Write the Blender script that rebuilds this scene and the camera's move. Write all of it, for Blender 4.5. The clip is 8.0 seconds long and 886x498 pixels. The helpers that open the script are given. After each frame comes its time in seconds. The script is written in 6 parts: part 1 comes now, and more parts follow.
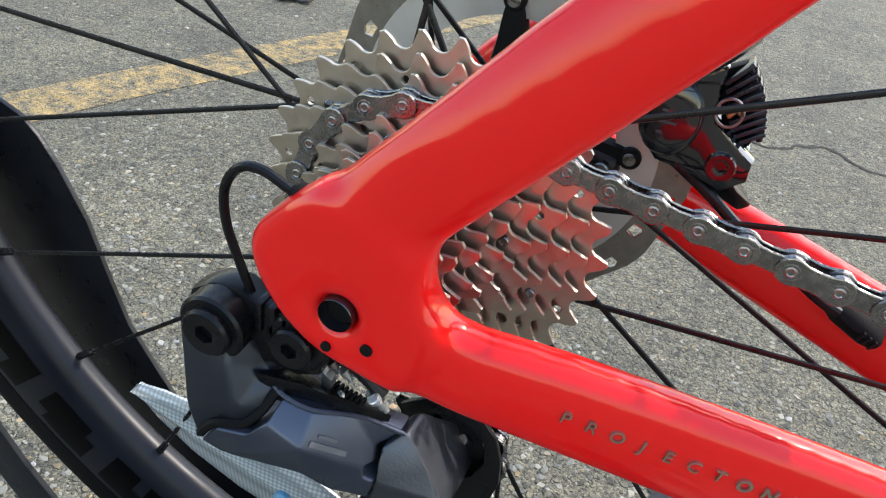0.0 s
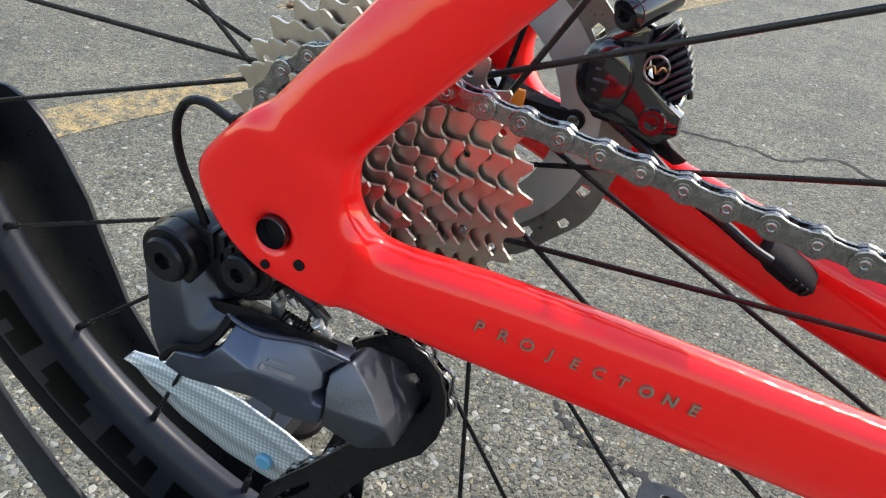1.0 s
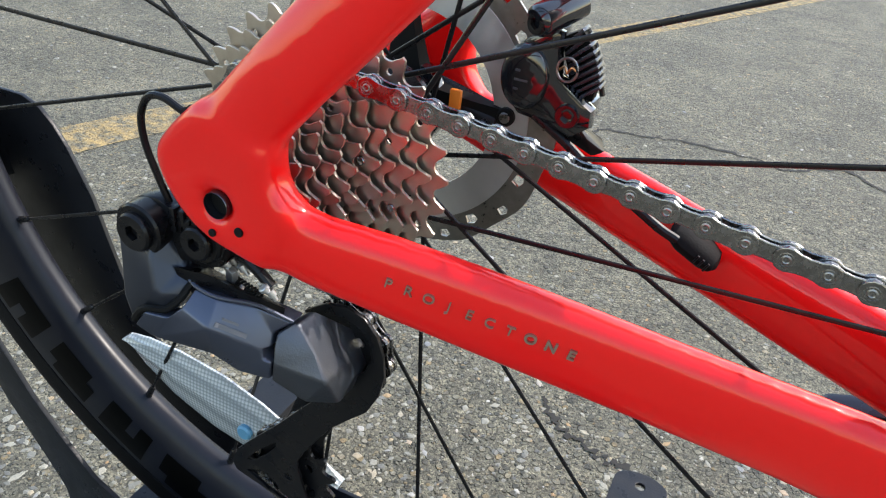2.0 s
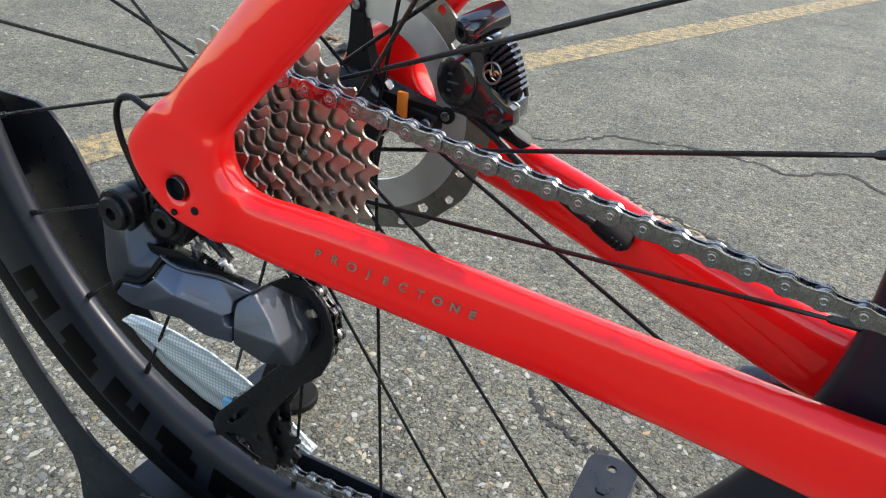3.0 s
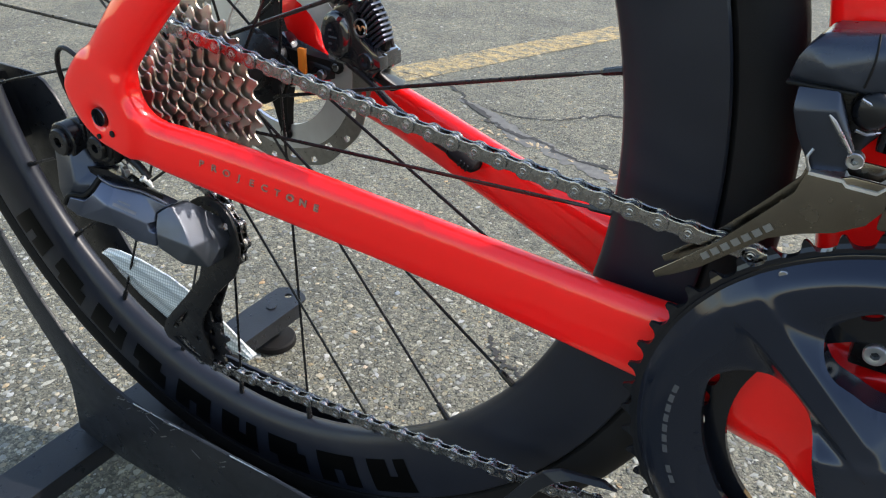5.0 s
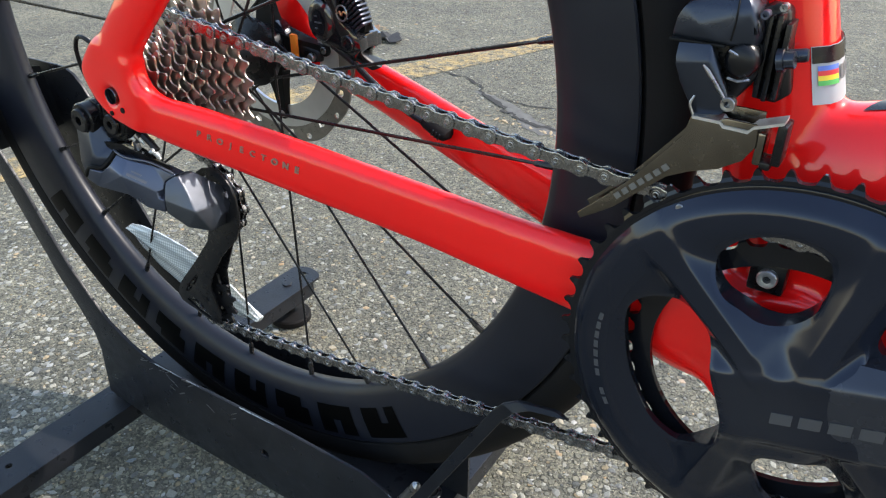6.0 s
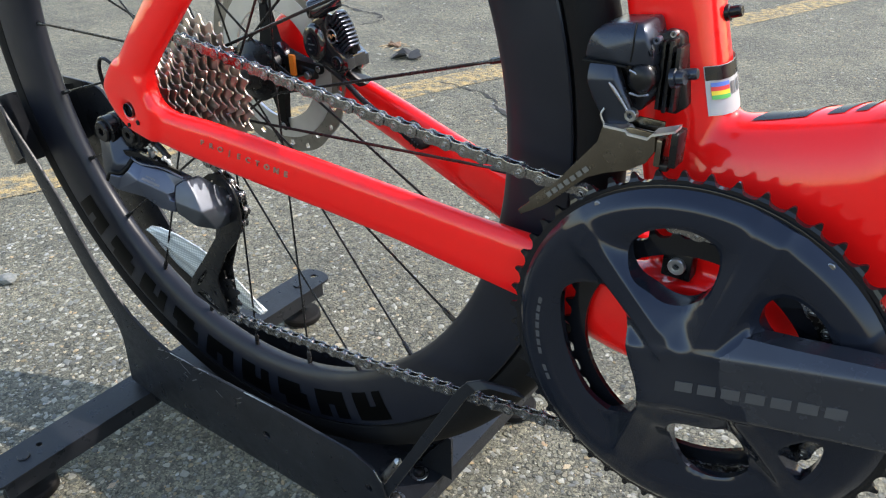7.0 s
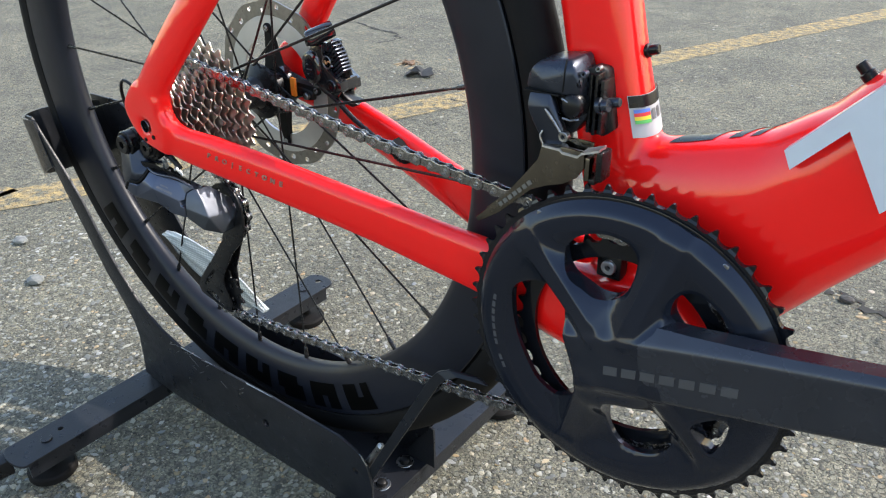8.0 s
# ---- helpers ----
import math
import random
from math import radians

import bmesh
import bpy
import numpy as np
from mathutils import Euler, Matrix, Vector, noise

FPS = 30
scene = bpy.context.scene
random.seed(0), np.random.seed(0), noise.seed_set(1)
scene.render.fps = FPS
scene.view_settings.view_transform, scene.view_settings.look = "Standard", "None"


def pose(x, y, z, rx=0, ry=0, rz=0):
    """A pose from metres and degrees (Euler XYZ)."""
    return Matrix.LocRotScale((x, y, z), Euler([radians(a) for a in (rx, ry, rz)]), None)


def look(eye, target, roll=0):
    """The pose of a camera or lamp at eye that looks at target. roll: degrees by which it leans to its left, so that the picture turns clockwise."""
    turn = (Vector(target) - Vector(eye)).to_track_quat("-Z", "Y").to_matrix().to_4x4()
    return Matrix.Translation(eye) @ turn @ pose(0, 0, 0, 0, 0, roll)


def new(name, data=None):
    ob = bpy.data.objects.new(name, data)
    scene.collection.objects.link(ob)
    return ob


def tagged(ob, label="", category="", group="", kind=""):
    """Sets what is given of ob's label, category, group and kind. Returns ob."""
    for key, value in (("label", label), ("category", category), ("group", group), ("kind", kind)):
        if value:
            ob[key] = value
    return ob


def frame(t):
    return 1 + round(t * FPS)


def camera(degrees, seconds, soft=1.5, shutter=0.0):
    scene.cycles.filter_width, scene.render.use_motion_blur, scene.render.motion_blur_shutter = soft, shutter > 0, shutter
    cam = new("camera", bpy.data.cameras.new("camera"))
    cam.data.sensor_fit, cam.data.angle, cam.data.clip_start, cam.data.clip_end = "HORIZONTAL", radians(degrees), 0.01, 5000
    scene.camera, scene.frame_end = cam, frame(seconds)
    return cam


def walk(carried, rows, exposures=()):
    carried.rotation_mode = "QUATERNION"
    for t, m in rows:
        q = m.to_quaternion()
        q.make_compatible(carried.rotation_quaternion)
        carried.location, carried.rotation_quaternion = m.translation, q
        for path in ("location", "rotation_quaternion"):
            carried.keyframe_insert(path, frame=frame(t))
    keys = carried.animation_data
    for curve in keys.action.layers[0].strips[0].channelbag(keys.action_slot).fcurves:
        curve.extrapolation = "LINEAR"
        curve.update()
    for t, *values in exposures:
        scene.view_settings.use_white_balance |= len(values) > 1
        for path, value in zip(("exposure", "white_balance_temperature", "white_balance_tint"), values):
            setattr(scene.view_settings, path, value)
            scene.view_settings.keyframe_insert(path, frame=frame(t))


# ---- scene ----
# ---- camera ----
cam = camera(60.7, 8.0, soft=1.15)
PATH = [
    (0, (0.06876, -0.22806, 0.54096), (-0.00310, 0.01052, 0.37387), 9.736),
    (0.5, (0.08788, -0.24056, 0.53415), (0.00789, -0.00143, 0.37161), 8.773),
    (1, (0.11153, -0.24742, 0.53121), (0.02548, -0.00793, 0.37234), 8.025),
    (2.5, (0.19229, -0.28259, 0.55147), (0.08700, -0.04682, 0.39874), 5.780),
    (3, (0.22293, -0.29235, 0.55776), (0.11184, -0.05857, 0.40607), 5.115),
    (3.5, (0.25665, -0.30307, 0.56105), (0.14054, -0.07166, 0.40950), 4.494),
    (4, (0.28612, -0.31032, 0.56479), (0.16551, -0.08134, 0.41306), 3.893),
    (4.5, (0.32256, -0.31752, 0.56722), (0.19892, -0.09062, 0.41482), 3.466),
    (6, (0.42409, -0.35498, 0.57217), (0.28290, -0.13966, 0.41823), -0.002),
    (6.5, (0.45505, -0.36525, 0.58094), (0.30715, -0.15294, 0.42913), -0.711),
    (7, (0.48908, -0.37875, 0.59092), (0.33590, -0.16825, 0.44183), -1.061),
    (7.5, (0.52191, -0.38867, 0.60042), (0.36446, -0.17924, 0.45431), -1.119),
    (8, (0.55191, -0.40656, 0.61487), (0.39047, -0.19865, 0.47095), -1.066),
]
walk(cam, [(t, look(eye, target, roll)) for t, eye, target, roll in PATH], exposures=[(0.0, 1.42, 6750, 13), (3.0, 1.45, 6750, 13), (8.0, 1.54, 6750, 13)])

# ---- light: clear sky, sun behind the bicycle and to its front ----
SUN_FROM = Vector((0.72, 0.70, 1.0)).normalized()
world = bpy.data.worlds.new("sky")
scene.world = world
world.use_nodes = True
wn = world.node_tree.nodes
sky = wn.new("ShaderNodeTexSky")
sky.sky_type = "NISHITA"
sky.sun_disc = False
sky.air_density, sky.dust_density = 1.5, 1.0
sky.sun_elevation = math.asin(SUN_FROM.z)
sky.sun_rotation = math.atan2(SUN_FROM.x, SUN_FROM.y)
wn["Background"].inputs["Strength"].default_value = 0.15
world.node_tree.links.new(sky.outputs[0], wn["Background"].inputs["Color"])
sun = new("sun", bpy.data.lights.new("sun", "SUN"))
sun.data.energy, sun.data.angle, sun.data.color = 2.0, radians(0.8), (1.0, 0.955, 0.88)
sun.matrix_world = look(SUN_FROM * 6, (0, 0, 0))


# ---- materials ----
def material(name, colour, rough=0.5, metal=0.0, coat=0.0, vary=0.0, scale=60.0, bump=0.0, bump_scale=400.0, rough_vary=0.0, random_vary=0.0, spec=0.5):
    """Principled surface with two scales of colour change, uneven gloss and fine relief."""
    m = bpy.data.materials.new(name)
    m.use_nodes = True
    nt = m.node_tree
    n, l = nt.nodes, nt.links
    b = n["Principled BSDF"]
    b.inputs["Base Color"].default_value = (*colour, 1)
    b.inputs["Roughness"].default_value = rough
    b.inputs["Metallic"].default_value = metal
    b.inputs["Coat Weight"].default_value = coat
    b.inputs["Coat Roughness"].default_value = 0.06
    b.inputs["Specular IOR Level"].default_value = spec
    co = n.new("ShaderNodeTexCoord")
    if vary or random_vary:
        big = n.new("ShaderNodeTexNoise")
        big.inputs["Scale"].default_value = scale
        big.inputs["Detail"].default_value = 6
        l.new(co.outputs["Object"], big.inputs["Vector"])
        ramp = n.new("ShaderNodeMapRange")
        ramp.inputs["From Min"].default_value, ramp.inputs["From Max"].default_value = 0.25, 0.75
        ramp.inputs["To Min"].default_value, ramp.inputs["To Max"].default_value = 1 - vary, 1 + vary
        l.new(big.outputs["Fac"], ramp.inputs["Value"])
        hsv = n.new("ShaderNodeHueSaturation")
        hsv.inputs["Color"].default_value = (*colour, 1)
        value = ramp.outputs[0]
        if random_vary:
            info = n.new("ShaderNodeObjectInfo")
            r2 = n.new("ShaderNodeMapRange")
            r2.inputs["To Min"].default_value, r2.inputs["To Max"].default_value = 1 - random_vary, 1 + random_vary
            l.new(info.outputs["Random"], r2.inputs["Value"])
            mul = n.new("ShaderNodeMath")
            mul.operation = "MULTIPLY"
            l.new(value, mul.inputs[0])
            l.new(r2.outputs[0], mul.inputs[1])
            value = mul.outputs[0]
        l.new(value, hsv.inputs["Value"])
        l.new(hsv.outputs[0], b.inputs["Base Color"])
    if rough_vary:
        g = n.new("ShaderNodeTexNoise")
        g.inputs["Scale"].default_value = scale * 2.3
        g.inputs["Detail"].default_value = 8
        l.new(co.outputs["Object"], g.inputs["Vector"])
        gr = n.new("ShaderNodeMapRange")
        gr.inputs["From Min"].default_value, gr.inputs["From Max"].default_value = 0.3, 0.7
        gr.inputs["To Min"].default_value, gr.inputs["To Max"].default_value = max(0.02, rough - rough_vary), rough + rough_vary
        l.new(g.outputs["Fac"], gr.inputs["Value"])
        l.new(gr.outputs[0], b.inputs["Roughness"])
    if bump:
        f = n.new("ShaderNodeTexNoise")
        f.inputs["Scale"].default_value = bump_scale
        f.inputs["Detail"].default_value = 4
        l.new(co.outputs["Object"], f.inputs["Vector"])
        bp = n.new("ShaderNodeBump")
        bp.inputs["Strength"].default_value = bump
        bp.inputs["Distance"].default_value = 0.0006
        l.new(f.outputs["Fac"], bp.inputs["Height"])
        l.new(bp.outputs[0], b.inputs["Normal"])
    return m


RED = material("red_gloss_paint", (0.88, 0.008, 0.007), 0.38, coat=0.9, vary=0.04, scale=9, rough_vary=0.05, spec=0.08, bump=0.08, bump_scale=60)
RIM = material("matte_carbon", (0.0120, 0.0132, 0.0185), 0.36, vary=0.15, scale=25, rough_vary=0.07, spec=0.24)
DECAL = material("gloss_black_decal", (0.002, 0.002, 0.002), 0.35, vary=0.1, spec=0.06)
RUBBER = material("black_rubber", (0.0075, 0.0070, 0.0070), 0.70, spec=0.12, vary=0.2, scale=40, bump=0.3, bump_scale=900)
SPOKE = material("black_steel_spoke", (0.012, 0.012, 0.013), 0.3, metal=0.4, vary=0.2, scale=90, rough_vary=0.1)
STEEL = material("nickel_steel", (0.50, 0.45, 0.39), 0.38, metal=1.0, vary=0.10, scale=150, rough_vary=0.08, random_vary=0.05)
CHAIN = material("chain_steel", (0.26, 0.26, 0.265), 0.25, metal=1.0, vary=0.2, scale=220, rough_vary=0.12, random_vary=0.10)
PIN = material("pin_steel", (0.28, 0.275, 0.27), 0.30, metal=1.0, vary=0.15, scale=300, rough_vary=0.1)
SPACER = material("dark_anodised_spacer", (0.035, 0.034, 0.033), 0.4, metal=0.8, vary=0.15, scale=120)
ALLOY = material("graphite_alloy", (0.036, 0.042, 0.057), 0.30, metal=0.7, vary=0.10, scale=30, rough_vary=0.07)
KNUCKLE = material("speckled_satin_alloy", (0.090, 0.098, 0.116), 0.40, metal=0.8, vary=0.12, scale=60, bump=0.2, bump_scale=1200, rough_vary=0.05)
ALLOY_LIGHT = material("grey_alloy", (0.082, 0.094, 0.130), 0.33, metal=0.7, vary=0.10, scale=30, rough_vary=0.06)
CRANK = material("satin_graphite_alloy", (0.044, 0.048, 0.060), 0.26, metal=0.6, spec=0.40, vary=0.12, scale=30, rough_vary=0.05)


def spider_finish():
    """Satin graphite round the hub that turns into gloss black towards the ring."""
    m = material("satin_to_gloss_anodising", (0.044, 0.048, 0.060), 0.26, metal=0.6, spec=0.40, vary=0.12, scale=30)
    n, l = m.node_tree.nodes, m.node_tree.links
    b = n["Principled BSDF"]
    co, far = n.new("ShaderNodeTexCoord"), n.new("ShaderNodeVectorMath")
    far.operation = "LENGTH"
    l.new(co.outputs["Object"], far.inputs[0])
    blend = n.new("ShaderNodeMapRange")
    blend.inputs["From Min"].default_value, blend.inputs["From Max"].default_value = 0.064, 0.080
    l.new(far.outputs["Value"], blend.inputs["Value"])
    mixed = n.new("ShaderNodeMix")
    mixed.data_type = "RGBA"
    mixed.inputs[7].default_value = (0.020, 0.024, 0.036, 1)
    l.new(blend.outputs[0], mixed.inputs[0])
    l.new(b.inputs["Base Color"].links[0].from_socket, mixed.inputs[6])
    l.new(mixed.outputs[2], b.inputs["Base Color"])
    gloss = n.new("ShaderNodeMapRange")
    gloss.inputs["To Min"].default_value, gloss.inputs["To Max"].default_value = 0.24, 0.10
    l.new(blend.outputs[0], gloss.inputs["Value"])
    l.new(gloss.outputs[0], b.inputs["Roughness"])
    return m


SPIDER = spider_finish()
BLACK = material("black_plastic", (0.006, 0.006, 0.007), 0.30, spec=0.28, vary=0.2, scale=50, rough_vary=0.1)
GLOSS = material("gloss_black_alloy", (0.008, 0.008, 0.010), 0.09, coat=1.0, vary=0.2, scale=40, rough_vary=0.05)
RING = material("gloss_black_ring", (0.0055, 0.0062, 0.0085), 0.14, spec=0.30, coat=0.06, vary=0.2, scale=40, rough_vary=0.05)
# near black: for black parts and for shade put into gaps and holes
DARK = material("black_and_recess_shade", (0.005, 0.005, 0.005), 0.6, vary=0.2, spec=0.15)
COAT = material("black_powder_coat", (0.0115, 0.0125, 0.0150), 0.34, vary=0.25, scale=35, bump=0.30, bump_scale=700, rough_vary=0.10, spec=0.26)
BARE = material("worn_bare_steel", (0.30, 0.30, 0.30), 0.35, metal=1.0, vary=0.3, scale=120, rough_vary=0.15)
FIN = material("aluminium_fin", (0.62, 0.63, 0.65), 0.42, metal=1.0, vary=0.06, scale=60, rough_vary=0.08)
ROTOR = material("brushed_rotor_steel", (0.27, 0.26, 0.245), 0.38, metal=1.0, vary=0.15, scale=200, rough_vary=0.12)
ORANGE = material("orange_plastic", (0.80, 0.22, 0.02), 0.45, vary=0.08)
WHITE = material("white_sticker", (0.40, 0.41, 0.42), 0.35, vary=0.05)
PALE = material("pale_grey_paint", (0.52, 0.56, 0.62), 0.3, coat=0.8, vary=0.04)
GREY_PRINT = material("grey_print", (0.10, 0.10, 0.11), 0.4, vary=0.1)
LIGHT_PRINT = material("light_print", (0.15, 0.147, 0.138), 0.4, metal=0.3, vary=0.1)
DIM_PRINT = material("dim_print", (0.062, 0.064, 0.070), 0.40, metal=0.2, vary=0.1)
SILVER_PRINT = material("silver_letters", (0.44, 0.39, 0.32), 0.32, metal=0.9, vary=0.25, scale=300)
COPPER = material("copper_spring", (0.50, 0.24, 0.12), 0.3, metal=1.0, vary=0.1)
BLUE = material("blue_plastic", (0.10, 0.28, 0.42), 0.3, vary=0.1)
GOLD_CAGE = material("pale_gold_alloy", (0.15, 0.137, 0.118), 0.22, metal=1.0, vary=0.12, scale=60, rough_vary=0.08)


def clear_plastic():
    m = bpy.data.materials.new("clear_reflector_plastic")
    m.use_nodes = True
    n, l = m.node_tree.nodes, m.node_tree.links
    b = n["Principled BSDF"]
    b.inputs["Base Color"].default_value = (0.80, 0.84, 0.86, 1)
    b.inputs["Roughness"].default_value = 0.16
    b.inputs["Coat Weight"].default_value = 1.0
    co = n.new("ShaderNodeTexCoord")
    v = n.new("ShaderNodeTexVoronoi")
    v.inputs["Scale"].default_value = 400
    v.inputs["Randomness"].default_value = 0.0
    l.new(co.outputs["Object"], v.inputs["Vector"])
    tone = n.new("ShaderNodeValToRGB")
    e = tone.color_ramp.elements
    e[0].position, e[0].color = 0.25, (0.50, 0.53, 0.53, 1)
    e[1].position, e[1].color = 0.62, (0.24, 0.27, 0.275, 1)
    l.new(v.outputs["Distance"], tone.inputs["Fac"])
    l.new(tone.outputs[0], b.inputs["Base Color"])
    bp = n.new("ShaderNodeBump")
    bp.inputs["Strength"].default_value = 0.5
    bp.inputs["Distance"].default_value = 0.001
    l.new(v.outputs["Distance"], bp.inputs["Height"])
    l.new(bp.outputs[0], b.inputs["Normal"])
    return m


CLEAR = clear_plastic()


def asphalt(name="weathered_asphalt", paint=False):
    """Old asphalt with exposed stones; with paint, the same ground under a worn yellow line."""
    m = bpy.data.materials.new(name)
    m.use_nodes = True
    n, l = m.node_tree.nodes, m.node_tree.links
    b = n["Principled BSDF"]
    b.inputs["Roughness"].default_value = 0.85
    co = n.new("ShaderNodeTexCoord")
    warp = n.new("ShaderNodeTexNoise")
    warp.inputs["Scale"].default_value = 120
    warp.inputs["Detail"].default_value = 3
    l.new(co.outputs["Object"], warp.inputs["Vector"])
    add = n.new("ShaderNodeVectorMath")
    add.operation = "MULTIPLY_ADD"
    add.inputs[1].default_value = (0.004, 0.004, 0.004)
    l.new(warp.outputs["Color"], add.inputs[0])
    l.new(co.outputs["Object"], add.inputs[2])

    def cells(scale, feature="F1"):
        v = n.new("ShaderNodeTexVoronoi")
        v.feature = feature
        v.inputs["Scale"].default_value = scale
        l.new(add.outputs[0], v.inputs["Vector"])
        return v

    def ramp(source, stops):
        r = n.new("ShaderNodeValToRGB")
        e = r.color_ramp.elements
        while len(e) < len(stops):
            e.new(0.5)
        for k, (p, c) in enumerate(stops):
            e[k].position, e[k].color = p, (*c, 1)
        l.new(source, r.inputs["Fac"])
        return r

    def mix(fac, a, c, kind="MIX"):
        x = n.new("ShaderNodeMix")
        x.data_type, x.blend_type = "RGBA", kind
        for v, k in ((fac, 0), (a, 6), (c, 7)):
            if hasattr(v, "is_output"):
                l.new(v, x.inputs[k])
            else:
                x.inputs[k].default_value = v
        return x.outputs[2]

    stones, pebbles, small = cells(115), cells(215), cells(520)
    grit = n.new("ShaderNodeTexNoise")
    grit.inputs["Scale"].default_value = 900
    grit.inputs["Detail"].default_value = 4
    grit.inputs["Roughness"].default_value = 0.7
    l.new(co.outputs["Object"], grit.inputs["Vector"])

    def split(v):
        x = n.new("ShaderNodeSeparateColor")
        l.new(v.outputs["Color"], x.inputs[0])
        return x

    def times(a, c):
        x = n.new("ShaderNodeMath")
        x.operation = "MULTIPLY"
        l.new(a, x.inputs[0])
        l.new(c, x.inputs[1])
        return x.outputs[0]
    h1, h2, h3 = split(stones), split(pebbles), split(small)
    tones = ((0.0, (0.060, 0.061, 0.056)), (0.20, (0.125, 0.124, 0.110)), (0.50, (0.200, 0.193, 0.160)), (0.76, (0.265, 0.252, 0.202)), (0.84, (0.30, 0.225, 0.125)), (0.90, (0.33, 0.315, 0.265)), (1.0, (0.105, 0.112, 0.115)))
    c1, c2 = ramp(h1.outputs[0], tones), ramp(h2.outputs[0], tones)
    c3 = ramp(h3.outputs[0], ((0.0, (0.075, 0.074, 0.066)), (0.45, (0.155, 0.151, 0.129)), (0.80, (0.235, 0.226, 0.184)), (1.0, (0.34, 0.325, 0.262))))
    # fine grain tone: darker in the low grit, paler on the high grit
    grit_tone = ramp(grit.outputs["Fac"], ((0.30, (0.45, 0.45, 0.44)), (0.70, (1.45, 1.42, 1.35))))
    fine = mix(1.0, c3.outputs[0], grit_tone.outputs[0], "MULTIPLY")
    in1 = ramp(stones.outputs["Distance"], ((0.34, (1, 1, 1)), (0.44, (0, 0, 0))))
    in2 = ramp(pebbles.outputs["Distance"], ((0.34, (1, 1, 1)), (0.46, (0, 0, 0))))
    is1 = ramp(h1.outputs[1], ((0.45, (0, 0, 0)), (0.47, (1, 1, 1))))
    is2 = ramp(h2.outputs[1], ((0.30, (0, 0, 0)), (0.32, (1, 1, 1))))
    m1, m2 = times(in1.outputs[0], is1.outputs[0]), times(in2.outputs[0], is2.outputs[0])
    col = mix(m1, mix(m2, fine, c2.outputs[0]), c1.outputs[0])
    # a narrow ring of darker tone round the larger stones
    ring1 = ramp(stones.outputs["Distance"], ((0.40, (1, 1, 1)), (0.46, (0.62, 0.62, 0.60)), (0.56, (1, 1, 1))))
    col = mix(is1.outputs[0], col, mix(1.0, col, ring1.outputs[0], "MULTIPLY"))
    gap = grit_tone
    stain = n.new("ShaderNodeTexNoise")
    stain.inputs["Scale"].default_value = 4.5
    stain.inputs["Detail"].default_value = 7
    l.new(co.outputs["Object"], stain.inputs["Vector"])
    worn = ramp(stain.outputs["Fac"], ((0.3, (0.60, 0.605, 0.60)), (0.7, (1.0, 0.985, 0.935))))
    col = mix(1.0, col, worn.outputs[0], "MULTIPLY")
    patch = n.new("ShaderNodeTexNoise")
    patch.inputs["Scale"].default_value = 17
    patch.inputs["Detail"].default_value = 5
    l.new(co.outputs["Object"], patch.inputs["Vector"])
    blotch = ramp(patch.outputs["Fac"], ((0.32, (0.74, 0.76, 0.75)), (0.66, (1.0, 1.0, 0.97))))
    col = mix(1.0, col, blotch.outputs[0], "MULTIPLY")
    lump = n.new("ShaderNodeTexNoise")
    lump.inputs["Scale"].default_value = 75
    lump.inputs["Detail"].default_value = 3
    lump.inputs["Roughness"].default_value = 0.7
    l.new(co.outputs["Object"], lump.inputs["Vector"])
    clumps = ramp(lump.outputs["Fac"], ((0.34, (0.66, 0.66, 0.65)), (0.66, (1.22, 1.20, 1.14))))
    col = mix(1.0, col, clumps.outputs[0], "MULTIPLY")
    if paint:
        chip = n.new("ShaderNodeTexNoise")
        chip.inputs["Scale"].default_value = 38
        chip.inputs["Detail"].default_value = 9
        chip.inputs["Roughness"].default_value = 0.75
        l.new(co.outputs["Object"], chip.inputs["Vector"])
        left = ramp(chip.outputs["Fac"], ((0.42, (0, 0, 0)), (0.64, (0.80, 0.80, 0.80))))
        col = mix(left.outputs[0], col, mix(1.0, (0.56, 0.385, 0.14, 1), gap.outputs[0], "MULTIPLY"))
    l.new(col, b.inputs["Base Color"])
    h = mix(0.22, mix(m1, m2, (1, 1, 1, 1)), grit.outputs["Fac"])
    bp = n.new("ShaderNodeBump")
    bp.inputs["Strength"].default_value = 1.0
    bp.inputs["Distance"].default_value = 0.0055
    l.new(h, bp.inputs["Height"])
    l.new(bp.outputs[0], b.inputs["Normal"])
    return m


ASPHALT = asphalt()
LINE = asphalt("worn_yellow_paint", True)


# ---- building helpers ----
def part(name, bm, mat, parent=None, label="", smooth=True, m=None):
    """One mesh object from a bmesh; under a thing or a part when a parent is given."""
    bmesh.ops.recalc_face_normals(bm, faces=bm.faces)
    me = bpy.data.meshes.new(name)
    bm.to_mesh(me)
    bm.free()
    me.materials.append(mat)
    if smooth:
        me.polygons.foreach_set("use_smooth", [True] * len(me.polygons))
        me.set_sharp_from_angle(angle=radians(35))
    return placed(name, me, parent, label, m)


def placed(name, me, parent=None, label="", m=None):
    ob = new(name, me)
    while parent is not None and parent.parent and parent.parent.parent:
        m = parent.matrix_basis @ (m or Matrix())
        parent = parent.parent
    if parent is not None:
        ob.parent = parent
        if parent.type == "EMPTY":
            ob.matrix_parent_inverse = Matrix.Translation(-parent.location)
    if m is not None:
        ob.matrix_basis = m
    return tagged(ob, label) if label else ob


def thing(name, base, label, category, group=""):
    ob = new(name)
    ob.location = base
    ob.empty_display_size = 0.05
    return tagged(ob, label, category, group)


